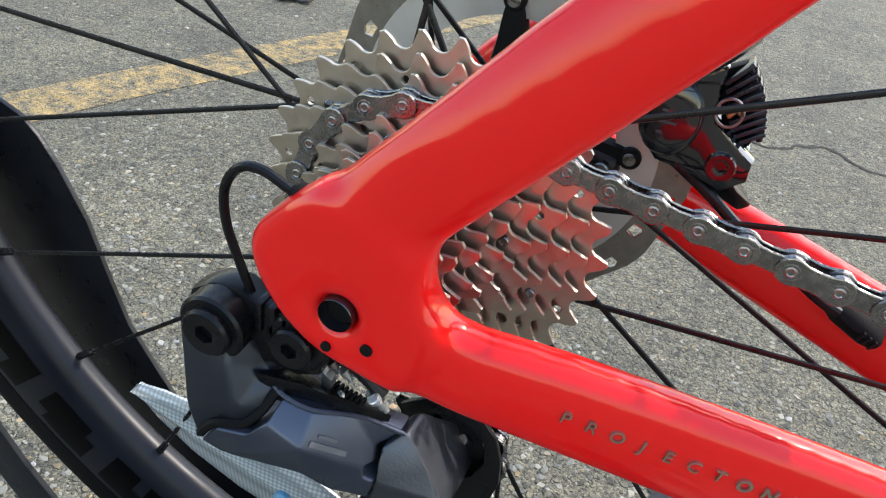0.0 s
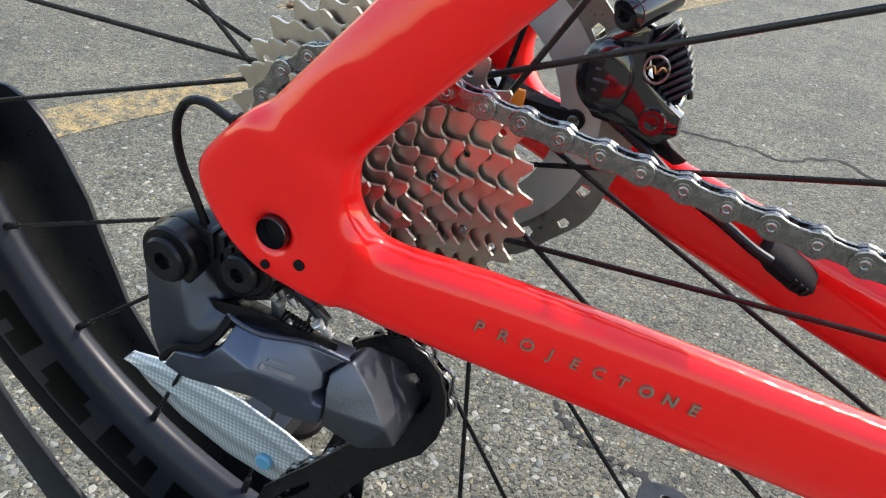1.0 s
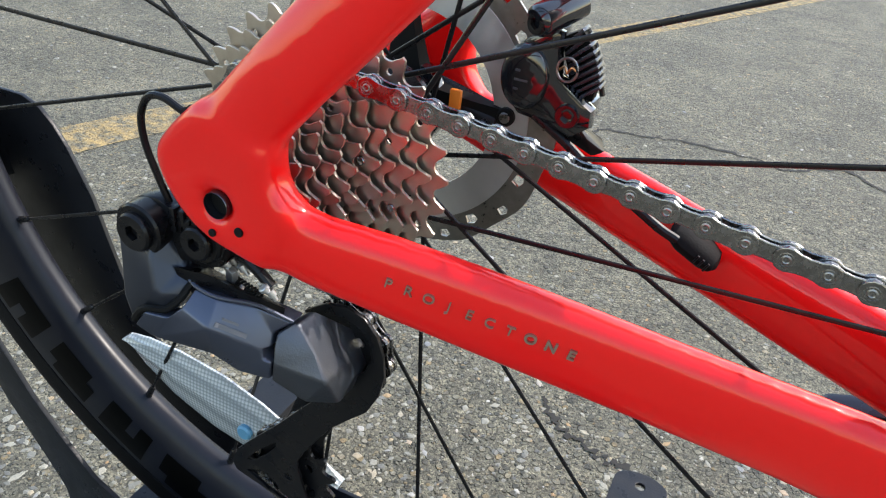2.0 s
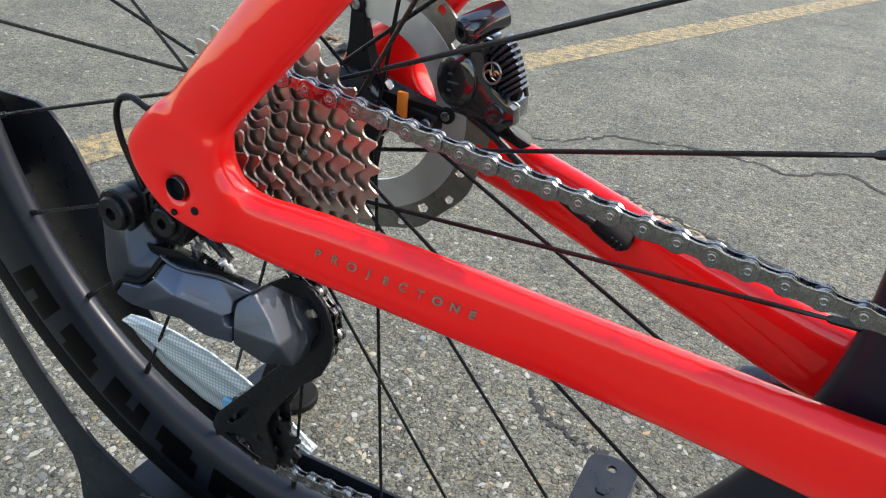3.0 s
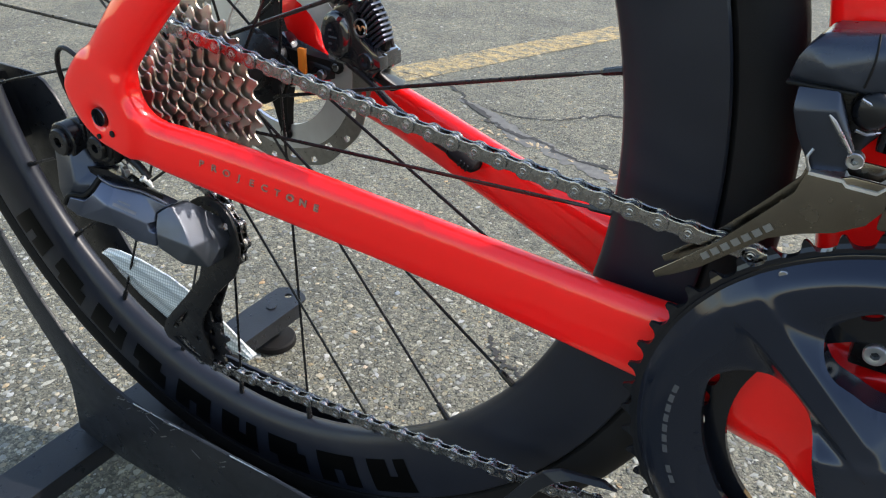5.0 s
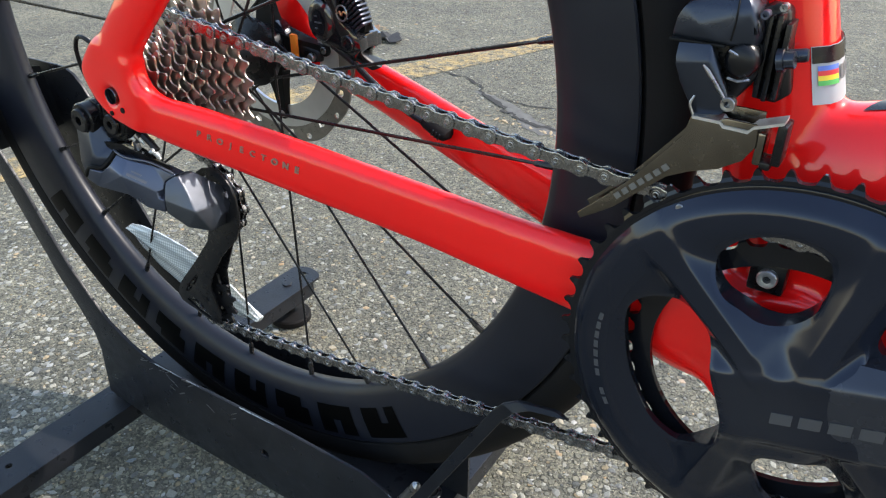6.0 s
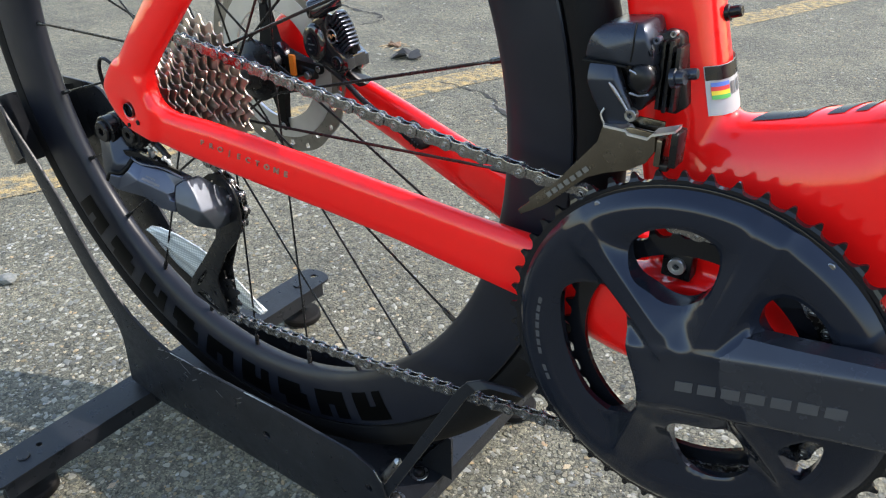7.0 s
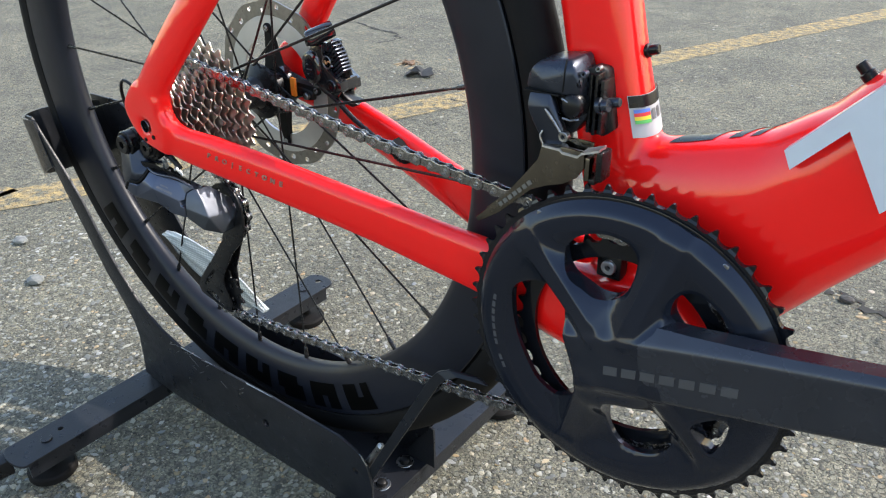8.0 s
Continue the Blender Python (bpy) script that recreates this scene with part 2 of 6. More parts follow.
def loft(bm, rings, caps=True):
    vs = [[bm.verts.new(p) for p in ring] for ring in rings]
    k = len(vs[0])
    for a, b in zip(vs, vs[1:]):
        for i in range(k):
            bm.faces.new((a[i], a[(i + 1) % k], b[(i + 1) % k], b[i]))
    if caps:
        bm.faces.new(vs[0])
        bm.faces.new(vs[-1])
    return bm


def tube(bm, pts, r, n=10, caps=True):
    """A round tube along points; r is one radius or one for each point."""
    pts = [Vector(p) for p in pts]
    rs = r if isinstance(r, (list, tuple)) else [r] * len(pts)
    up, rings = None, []
    for i, p in enumerate(pts):
        d = (pts[min(i + 1, len(pts) - 1)] - pts[max(i - 1, 0)]).normalized()
        if up is None:
            up = d.orthogonal().normalized()
        up = (up - d * up.dot(d)).normalized()
        side = d.cross(up)
        rings.append([p + (up * math.cos(a) + side * math.sin(a)) * rs[i] for a in (2 * math.pi * k / n for k in range(n))])
    return loft(bm, rings, caps)


def curve(pts, steps=8):
    """A smooth line through points (Catmull-Rom)."""
    p = [Vector(q) for q in pts]
    p = [p[0] * 2 - p[1], *p, p[-1] * 2 - p[-2]]
    out = []
    for a, b, c, d in zip(p, p[1:], p[2:], p[3:]):
        for k in range(steps):
            t = k / steps
            out.append(0.5 * (2 * b + (c - a) * t + (2 * a - 5 * b + 4 * c - d) * t * t + (3 * b - a - 3 * c + d) * t**3))
    return [*out, p[-2]]


def lathe(bm, profile, centre, segs=96, closed=True):
    """Turns (radius, y) points round the y axis through centre."""
    c = Vector(centre)
    rings = []
    for k in range(segs):
        a = 2 * math.pi * k / segs
        rings.append([bm.verts.new(c + Vector((r * math.cos(a), y, r * math.sin(a)))) for r, y in profile])
    m = len(profile)
    for a, b in zip(rings, rings[1:] + rings[:1]):
        for i in range(m if closed else m - 1):
            bm.faces.new((a[i], a[(i + 1) % m], b[(i + 1) % m], b[i]))
    return bm


def disc(bm, r, y0, y1, centre, segs=32, chamfer=0.0):
    """A solid round plate or short cylinder along y, with chamfered rims."""
    c = Vector(centre)
    prof = [(r - chamfer, y0), (r, y0 + chamfer), (r, y1 - chamfer), (r - chamfer, y1)] if chamfer else [(r, y0), (r, y1)]
    return loft(bm, [[c + Vector((q * math.cos(2 * math.pi * k / segs), y, q * math.sin(2 * math.pi * k / segs))) for k in range(segs)] for q, y in prof])


def plate(bm, loops, y0, y1, bevel=0.0):
    """A flat plate in x and z with holes: the first loop is its outline."""
    edges, verts = [], []
    for loop in loops:
        vs = [bm.verts.new((x, y0, z)) for x, z in loop]
        verts += vs
        edges += [bm.edges.new((a, b)) for a, b in zip(vs, vs[1:] + vs[:1])]
    faces = [g for g in bmesh.ops.triangle_fill(bm, edges=edges, use_beauty=True)["geom"] if isinstance(g, bmesh.types.BMFace)]
    ext = bmesh.ops.extrude_face_region(bm, geom=faces)
    bmesh.ops.translate(bm, vec=(0, y1 - y0, 0), verts=[g for g in ext["geom"] if isinstance(g, bmesh.types.BMVert)])
    if bevel:
        rim = [e for e in bm.edges if e.is_valid and len(e.link_faces) == 2 and e.calc_face_angle(0) > 1.0 and abs(e.verts[0].co.y - e.verts[1].co.y) < 1e-6]
        bmesh.ops.bevel(bm, geom=rim, offset=bevel, segments=2, affect="EDGES", profile=0.6)
    return bm


def circle(cx, cz, r, n=16, a0=0.0):
    return [(cx + r * math.cos(a0 + 2 * math.pi * k / n), cz + r * math.sin(a0 + 2 * math.pi * k / n)) for k in range(n)]


def box(bm, x0, x1, y0, y1, z0, z1, bevel=0.0, m=None, segments=2):
    g = bmesh.ops.create_cube(bm, size=1.0)["verts"]
    for v in g:
        v.co = Vector(((x0 + x1) / 2 + v.co.x * (x1 - x0), (y0 + y1) / 2 + v.co.y * (y1 - y0), (z0 + z1) / 2 + v.co.z * (z1 - z0)))
        if m is not None:
            v.co = m @ v.co
    if bevel:
        es = list({e for v in g for e in v.link_edges})
        bmesh.ops.bevel(bm, geom=es, offset=bevel, segments=segments, affect="EDGES", profile=0.55)
    return bm


def hull(bm, pts, bevel=0.0, segments=2):
    """A faceted solid: the convex hull of some corners, with softened edges."""
    vs = [bm.verts.new(p) for p in pts]
    out = bmesh.ops.convex_hull(bm, input=vs)
    junk = [v for v in vs if v.is_valid and not v.link_faces]
    if junk:
        bmesh.ops.delete(bm, geom=junk, context="VERTS")
    fs = {f for v in vs if v.is_valid for f in v.link_faces}
    bmesh.ops.dissolve_limit(bm, angle_limit=radians(6), verts=[v for v in vs if v.is_valid], edges=list({e for f in fs for e in f.edges}))
    if bevel:
        es = list({e for v in vs if v.is_valid for e in v.link_edges})
        bmesh.ops.bevel(bm, geom=es, offset=bevel, segments=segments, affect="EDGES", profile=0.6)
    return bm


def bolt_head(parent, name, centre, r, depth, mat, socket=0.45, axis_m=None, label=""):
    """A round bolt head facing the near side, with a hexagon socket sunk into it."""
    bm = bmesh.new()
    n = 24
    rr = [(r, depth), (r, 0.12 * r), (0.9 * r, 0.0), (socket * r * 1.15, 0.0)]
    rings = [[Vector((q * math.cos(2 * math.pi * k / n), y, q * math.sin(2 * math.pi * k / n))) for k in range(n)] for q, y in rr]

    def hexa(a):
        s = socket * r
        t = (a + math.pi / 6) % (math.pi / 3) - math.pi / 6
        return s * math.cos(math.pi / 6) / math.cos(t)
    for y in (0.02 * r, 0.7 * depth):
        rings.append([Vector((hexa(2 * math.pi * k / n) * math.cos(2 * math.pi * k / n), y, hexa(2 * math.pi * k / n) * math.sin(2 * math.pi * k / n))) for k in range(n)])
    loft(bm, rings)
    return part(name, bm, mat, parent, label, m=Matrix.Translation(centre) @ (axis_m or Matrix()))


AX = Vector((0.0, 0.0, 0.4096))
BB = Vector((0.4050, 0.0, 0.3380))

# ---- ground ----
def ground_sheet():
    bm = bmesh.new()
    bmesh.ops.create_grid(bm, x_segments=8, y_segments=8, size=400)
    ob = part("ground", bm, ASPHALT, smooth=False)
    return tagged(ob, "weathered grey asphalt with exposed stones", "ground", kind="structure")


ground_sheet()


def yellow_line():
    """A worn painted line that runs past behind the bicycle, slightly bent, lying on the asphalt."""
    bm = bmesh.new()
    mid = [(-5.2, -7.9), (-1.55, -0.80), (-0.93, 0.19), (-0.805, 0.64), (-0.38, 1.73), (0.10, 2.92), (3.3, 10.9)]
    pts = curve([(x, y, 0) for x, y in mid], 10)
    prev = None
    for i, p in enumerate(pts):
        d = (pts[min(i + 1, len(pts) - 1)] - pts[max(0, i - 1)]).normalized()
        s = Vector((d.y, -d.x, 0)) * 0.052
        row = [bm.verts.new(p + s * k + Vector((0, 0, 0.0012))) for k in (-1, 1)]
        if prev:
            bm.faces.new((*prev, row[1], row[0]))
        prev = row
    return tagged(part("road_marking", bm, LINE, smooth=False), "worn yellow painted parking line on asphalt", "road marking", kind="structure")


yellow_line()


def ribbon(name, mid, widths, mat, z, label, category, jitter=0.25, seed=3):
    """A flat irregular strip on the ground."""
    rng = random.Random(seed)
    pts = curve([(x, y, 0) for x, y in mid], 14)
    bm = bmesh.new()
    prev = None
    wander = breadth = 0.0
    for i, p in enumerate(pts):
        d = (pts[min(i + 1, len(pts) - 1)] - pts[max(0, i - 1)]).normalized()
        f = i / (len(pts) - 1) * (len(widths) - 1)
        if i % 3 == 0:
            wander, breadth = rng.uniform(-2.2, 2.2) * jitter, rng.uniform(-1.6, 1.2) * jitter
        k = min(int(f), len(widths) - 2)
        w = widths[k] + (widths[k + 1] - widths[k]) * (f - k)
        side = Vector((d.y, -d.x, 0))
        off = side * w * (wander + rng.uniform(-jitter, jitter) * 0.5)
        row = [bm.verts.new(p + off + side * w * q * (1 + breadth + rng.uniform(-jitter, jitter)) + Vector((0, 0, z))) for q in (-0.5, 0.5)]
        if prev:
            bm.faces.new((*prev, row[1], row[0]))
        prev = row
    return tagged(part(name, bm, mat, smooth=False), label, category, kind="structure")


CRACK = material("crack_dirt", (0.020, 0.019, 0.017), 0.9, vary=0.3, scale=200)
TAR = material("tar_sealed_edge", (0.088, 0.084, 0.076), 0.8, vary=0.35, scale=70, bump=0.6, bump_scale=500)
ribbon("tar_seam", [(-0.42, 1.066), (-0.33, 1.034), (-0.235, 0.970), (-0.143, 0.927), (-0.063, 0.895), (0.0, 0.877), (0.06, 0.855), (0.20, 0.803), (0.38, 0.722)], [0.012, 0.030, 0.044, 0.034, 0.040, 0.026, 0.012], TAR, 0.0008, "dark smooth tar-sealed strip beside the crack", "tar seam", 0.10, 21)
ribbon("crack", [(-0.62, 1.15), (-0.48, 1.13), (-0.345, 1.02), (-0.25, 0.972), (-0.164, 0.948), (-0.10, 0.920), (-0.03, 0.910), (0.03, 0.892), (0.106, 0.862), (0.25, 0.806), (0.40, 0.728), (0.44, 0.712), (0.52, 0.672), (0.80, 0.50)], [0.005, 0.012, 0.008, 0.012, 0.007, 0.014, 0.008], CRACK, 0.0016, "dark open crack in the asphalt", "crack", 0.35, 5)
ribbon("crack", [(-1.62, 1.72), (-1.43, 1.69), (-1.23, 1.637), (-1.18, 1.58), (-1.20, 1.50)], [0.006, 0.012, 0.014, 0.008, 0.004], CRACK, 0.0014, "thin dark crack in the asphalt", "crack", 0.35, 7)
ribbon("crack", [(-0.33, 1.050), (-0.253, 1.049), (-0.196, 1.078), (-0.152, 1.124), (-0.113, 1.171), (-0.073, 1.181), (-0.028, 1.193), (0.03, 1.21), (0.145, 1.219), (0.23, 1.20), (0.328, 1.277), (0.42, 1.22), (0.60, 1.30)], [0.004, 0.008, 0.006, 0.009, 0.006], CRACK, 0.0014, "thin dark crack in the asphalt", "crack", 0.35, 8)
ribbon("crack", [(0.040, 0.352), (0.052, 0.337), (0.071, 0.317), (0.0986, 0.3076), (0.1232, 0.2973), (0.1506, 0.2947), (0.19, 0.27)], [0.003, 0.009, 0.005, 0.010, 0.004], CRACK, 0.0014, "thin dark crack in the asphalt", "crack", 0.28, 9)


def stone_material():
    m = bpy.data.materials.new("loose_and_set_stones")
    m.use_nodes = True
    n, l = m.node_tree.nodes, m.node_tree.links
    b = n["Principled BSDF"]
    b.inputs["Roughness"].default_value = 0.7
    g = n.new("ShaderNodeNewGeometry")
    r = n.new("ShaderNodeValToRGB")
    tones = ((0.0, (0.085, 0.088, 0.083)), (0.20, (0.14, 0.142, 0.125)), (0.45, (0.195, 0.195, 0.165)), (0.66, (0.24, 0.235, 0.19)), (0.80, (0.29, 0.28, 0.225)), (0.90, (0.31, 0.25, 0.155)), (0.925, (0.30, 0.19, 0.09)), (0.945, (0.37, 0.36, 0.32)), (1.0, (0.15, 0.165, 0.175)))
    e = r.color_ramp.elements
    while len(e) < len(tones):
        e.new(0.5)
    for k, (p, c) in enumerate(tones):
        e[k].position, e[k].color = p, (*c, 1)
    l.new(g.outputs["Random Per Island"], r.inputs["Fac"])
    co = n.new("ShaderNodeTexCoord")
    t = n.new("ShaderNodeTexNoise")
    t.inputs["Scale"].default_value = 900
    l.new(co.outputs["Object"], t.inputs["Vector"])
    x = n.new("ShaderNodeMix")
    x.data_type, x.blend_type = "RGBA", "OVERLAY"
    x.inputs[0].default_value = 0.45
    l.new(r.outputs[0], x.inputs[6])
    l.new(t.outputs["Fac"], x.inputs[7])
    l.new(x.outputs[2], b.inputs["Base Color"])
    return m


STONE = stone_material()


def scatter(name, count, region, size, flat, sink, mat, label, category, seed, stretch=1.0, thin=None):
    """Many small angular stones as one mesh; thin(x, y) is the chance that one is kept."""
    rng = np.random.RandomState(seed)
    g = (1 + 5**0.5) / 2
    ico = np.array([(-1, g, 0), (1, g, 0), (-1, -g, 0), (1, -g, 0), (0, -1, g), (0, 1, g), (0, -1, -g), (0, 1, -g), (g, 0, -1), (g, 0, 1), (-g, 0, -1), (-g, 0, 1)]) / (1 + g * g) ** 0.5
    tri = np.array([(0, 11, 5), (0, 5, 1), (0, 1, 7), (0, 7, 10), (0, 10, 11), (1, 5, 9), (5, 11, 4), (11, 10, 2), (10, 7, 6), (7, 1, 8), (3, 9, 4), (3, 4, 2), (3, 2, 6), (3, 6, 8), (3, 8, 9), (4, 9, 5), (2, 4, 11), (6, 2, 10), (8, 6, 7), (9, 8, 1)])
    x0, x1, y0, y1 = region
    xy = np.c_[rng.uniform(x0, x1, count), rng.uniform(y0, y1, count)]
    if thin:
        xy = xy[[rng.rand() < thin(x, y) for x, y in xy]]
    n = len(xy)
    r = size[0] + (size[1] - size[0]) * rng.rand(n) ** 2.4
    v = ico[None] * (1 + 0.28 * rng.uniform(-1, 1, (n, 12, 1)))
    a = rng.uniform(0, 2 * np.pi, n)
    v = v * np.stack([r * rng.uniform(0.8, 1.3, n) * stretch, r * rng.uniform(0.7, 1.1, n), r * flat], 1)[:, None]
    ca, sa = np.cos(a)[:, None], np.sin(a)[:, None]
    w = np.stack([v[..., 0] * ca - v[..., 1] * sa, v[..., 0] * sa + v[..., 1] * ca, v[..., 2]], -1)
    w += np.c_[xy, r * flat * sink][:, None]
    me = bpy.data.meshes.new(name)
    me.from_pydata(w.reshape(-1, 3).tolist(), [], (tri[None] + 12 * np.arange(n)[:, None, None]).reshape(-1, 3).tolist())
    me.materials.append(mat)
    return tagged(new(name, me), label, category, kind="stuff")


scatter("asphalt_stones", 26000, (-0.80, 0.75, -0.32, 0.75), (0.0013, 0.0058), 0.38, -0.50, STONE, "small grey and tan stones set in the asphalt", "stones", 11, thin=lambda x, y: min(1.0, max(0.12, 1.0 - (y - 0.05) / 0.55)))
scatter("asphalt_stones", 2500, (-1.7, 1.2, 0.75, 2.6), (0.003, 0.0065), 0.42, -0.35, STONE, "small grey and tan stones set in the asphalt", "stones", 12)
STRAW = material("dry_debris", (0.30, 0.225, 0.13), 0.8, vary=0.35, scale=150)
scatter("dry_debris", 14000, (-0.40, 0.75, 0.45, 1.10), (0.0015, 0.0052), 0.40, 0.2, STRAW, "straw-coloured dry debris lying along the crack", "debris", 13, 2.2, lambda x, y: max(0.0, 0.9 - abs(y - (0.889 - 0.30 * x - 0.30 * x * x)) / 0.022) * (0.35 + 0.65 * (math.sin(23 * x) > -0.2)))
scatter("dry_debris", 16, (-0.97, -0.90, 1.32, 1.40), (0.0020, 0.005), 0.5, 0.4, STRAW, "brown dry twigs beside a dead leaf", "debris", 14, 3.5)


def flat_bits():
    """A dead leaf and a few chips on the ground."""
    for name, x, y, r, tint, label in (("dead_leaf", -0.83, 1.285, 0.040, (0.022, 0.021, 0.020), "dark dead leaf on the asphalt"), ("dead_leaf", -0.94, 1.36, 0.022, (0.13, 0.075, 0.04), "curled brown dead leaf on the asphalt"),
                                       ("stone_chip", -0.598, 0.016, 0.014, (0.15, 0.155, 0.145), "flat grey stone chip on the asphalt"), ("stone_chip", -0.753, 0.069, 0.013, (0.17, 0.175, 0.165), "flat grey stone chip on the asphalt"), ("stone_chip", 0.446, 0.700, 0.010, (0.05, 0.045, 0.04), "dark stone chip beside the crack")):
        if name == "stone_chip":
            bm = bmesh.new()
            rng = random.Random(int(1000 * abs(x)))
            bmesh.ops.create_icosphere(bm, subdivisions=2, radius=r)
            for v in bm.verts:
                v.co = Vector((v.co.x * 1.15, v.co.y * 0.85, v.co.z * 0.55)) * rng.uniform(0.86, 1.10) + Vector((x, y, r * 0.38))
            tagged(part(name, bm, material(name + "_surface", tint, 0.8, vary=0.35, scale=160, bump=0.6), smooth=False), label, "stone chip")
            continue
        bm = bmesh.new()
        rng = random.Random(int(1000 * abs(x)))
        n = 14
        c = bm.verts.new((x, y, 0.010))
        ring = []
        for k in range(n):
            a = 2 * math.pi * k / n
            q = r * (0.75 + 0.5 * rng.random()) * (1.0 if abs(math.cos(a)) > 0.5 else 0.55)
            ring.append(bm.verts.new((x + q * math.cos(a + 0.5), y + q * math.sin(a + 0.5), 0.0045 + 0.5 * r * rng.random() ** 2)))
        for p, q in zip(ring, ring[1:] + ring[:1]):
            bm.faces.new((c, p, q))
        ext = bmesh.ops.extrude_face_region(bm, geom=bm.faces[:])
        bmesh.ops.translate(bm, vec=(0, 0, -0.004), verts=[g for g in ext["geom"] if isinstance(g, bmesh.types.BMVert)])
        tagged(part(name, bm, material(name + "_surface", tint, 0.75, vary=0.35, scale=120, bump=0.5)), label, name.replace("_", " "))


flat_bits()

# ---- bicycle ----
bike = thing("road_bicycle", (0.2, 0, 0.0), "glossy red carbon road bicycle held in a black wheel stand", "bicycle")


def stay_ring(c, half_y, half_z, along, power=2.6, n=28):
    """A rounded section across a stay that runs along the direction given in x and z."""
    a = Vector(along).normalized()
    out = a.cross(Vector((0, 1, 0))).normalized()
    ring = []
    for k in range(n):
        t = 2 * math.pi * k / n
        u, v = math.cos(t), math.sin(t)
        q = (abs(u) ** power + abs(v) ** power) ** (-1 / power)
        ring.append(Vector(c) + Vector((0, 1, 0)) * (u * q * half_y) + out * (v * q * half_z))
    return ring


def build_frame():
    """Chain stays, seat stays, dropouts, bottom bracket, seat tube and down tube, fused into one shell."""
    bm = bmesh.new()
    # (x, top z, bottom z, outer y, thickness)
    right_stay = [(0.013, 0.4180, 0.3905, 0.0875, 0.017), (0.035, 0.4135, 0.3830, 0.0835, 0.017), (0.060, 0.4105, 0.3770, 0.0780, 0.018),
                  (0.085, 0.4063, 0.3712, 0.0722, 0.018), (0.125, 0.3985, 0.3620, 0.0628, 0.018), (0.165, 0.3905, 0.3535, 0.0540, 0.018),
                  (0.210, 0.3830, 0.3445, 0.0460, 0.018), (0.255, 0.3765, 0.3345, 0.0398, 0.018), (0.305, 0.3735, 0.3270, 0.0375, 0.020), (0.360, 0.3720, 0.3110, 0.0375, 0.034), (0.405, 0.3720, 0.3050, 0.0375, 0.040)]
    left_stay = [(0.013, 0.4180, 0.3905, 0.0885, 0.017), (0.035, 0.4135, 0.3830, 0.0885, 0.017), (0.060, 0.4095, 0.3750, 0.0875, 0.018),
                 (0.085, 0.4045, 0.3690, 0.0855, 0.018), (0.125, 0.3965, 0.3590, 0.0790, 0.018), (0.165, 0.3885, 0.3500, 0.0705, 0.018),
                 (0.210, 0.3815, 0.3410, 0.0590, 0.018), (0.255, 0.3760, 0.3320, 0.0475, 0.018), (0.305, 0.3735, 0.3250, 0.0410, 0.020), (0.360, 0.3720, 0.3110, 0.0380, 0.034), (0.405, 0.3720, 0.3050, 0.0375, 0.040)]
    seat_stay = [(0.0040, 0.4377, 0.0148, 0.0880, 0.017), (0.0270, 0.4645, 0.0146, 0.0855, 0.017), (0.0453, 0.4858, 0.0150, 0.0815, 0.017), (0.0638, 0.5070, 0.0147, 0.0775, 0.017),
                 (0.0850, 0.5315, 0.0140, 0.0715, 0.016), (0.1300, 0.5835, 0.0120, 0.0590, 0.015), (0.2000, 0.6645, 0.0110, 0.0420, 0.014), (0.2620, 0.7360, 0.0120, 0.0260, 0.014), (0.2850, 0.7630, 0.0140, 0.0160, 0.016)]
    for side in (-1, 1):
        loft(bm, [stay_ring((x, side * (y - th / 2), (zt + zb) / 2), th / 2, (zt - zb) / 2, (1, 0, -0.18)) for x, zt, zb, y, th in (right_stay if side < 0 else left_stay)])
        loft(bm, [stay_ring((x, side * (y - th / 2), z), th / 2, hw, (1, 0, 1.158)) for x, z, hw, y, th in seat_stay])
        # dropout: one slab with the inner crook rounded
        o = [(-0.0283, 0.4270), (-0.0288, 0.4215), (-0.0262, 0.4130), (-0.0205, 0.4045), (-0.0130, 0.3975), (-0.0045, 0.3930), (0.0080, 0.3905), (0.0200, 0.3880),
             (0.0260, 0.4000), (0.0300, 0.4165), (0.0262, 0.4200), (0.0232, 0.4255), (0.0225, 0.4310), (0.0235, 0.4360), (0.0100, 0.4420), (-0.0080, 0.4480), (-0.0180, 0.4390)]
        plate(bm, [o, circle(0.0004, 0.4112, 0.0050, 24)], *sorted((side * 0.0885, side * 0.0715)), bevel=0.0030)
    # bottom bracket shell and the thick root of the stays
    loft(bm, [[BB + Vector((0.040 * math.cos(a), y, 0.040 * math.sin(a))) for a in (2 * math.pi * k / 32 for k in range(32))] for y in (-0.036, -0.032, 0.032, 0.036)])
    # seat tube: deep aero section
    seat_tube = [(0.400, 0.350, 0.030, 0.020), (0.386, 0.400, 0.028, 0.020), (0.373, 0.450, 0.026, 0.0185), (0.362, 0.495, 0.0245, 0.0175), (0.3525, 0.535, 0.0240, 0.017), (0.325, 0.650, 0.024, 0.016), (0.300, 0.770, 0.024, 0.016)]
    loft(bm, [stay_ring((x, 0, z), hy, hx, (-0.27, 0, 1), 2.2) for x, z, hx, hy in seat_tube])
    # down tube: very deep, its upper edge sweeps into the seat tube
    down = [((0.385, 0.340), (0.385, 0.456), 0.024), ((0.420, 0.318), (0.416, 0.4635), 0.029), ((0.452, 0.338), (0.434, 0.4690), 0.030), ((0.480, 0.366), (0.458, 0.4765), 0.030),
            ((0.505, 0.398), (0.484, 0.4945), 0.030), ((0.545, 0.444), (0.520, 0.536), 0.0295), ((0.620, 0.528), (0.592, 0.615), 0.029), ((0.700, 0.617), (0.672, 0.700), 0.028)]
    rings = []
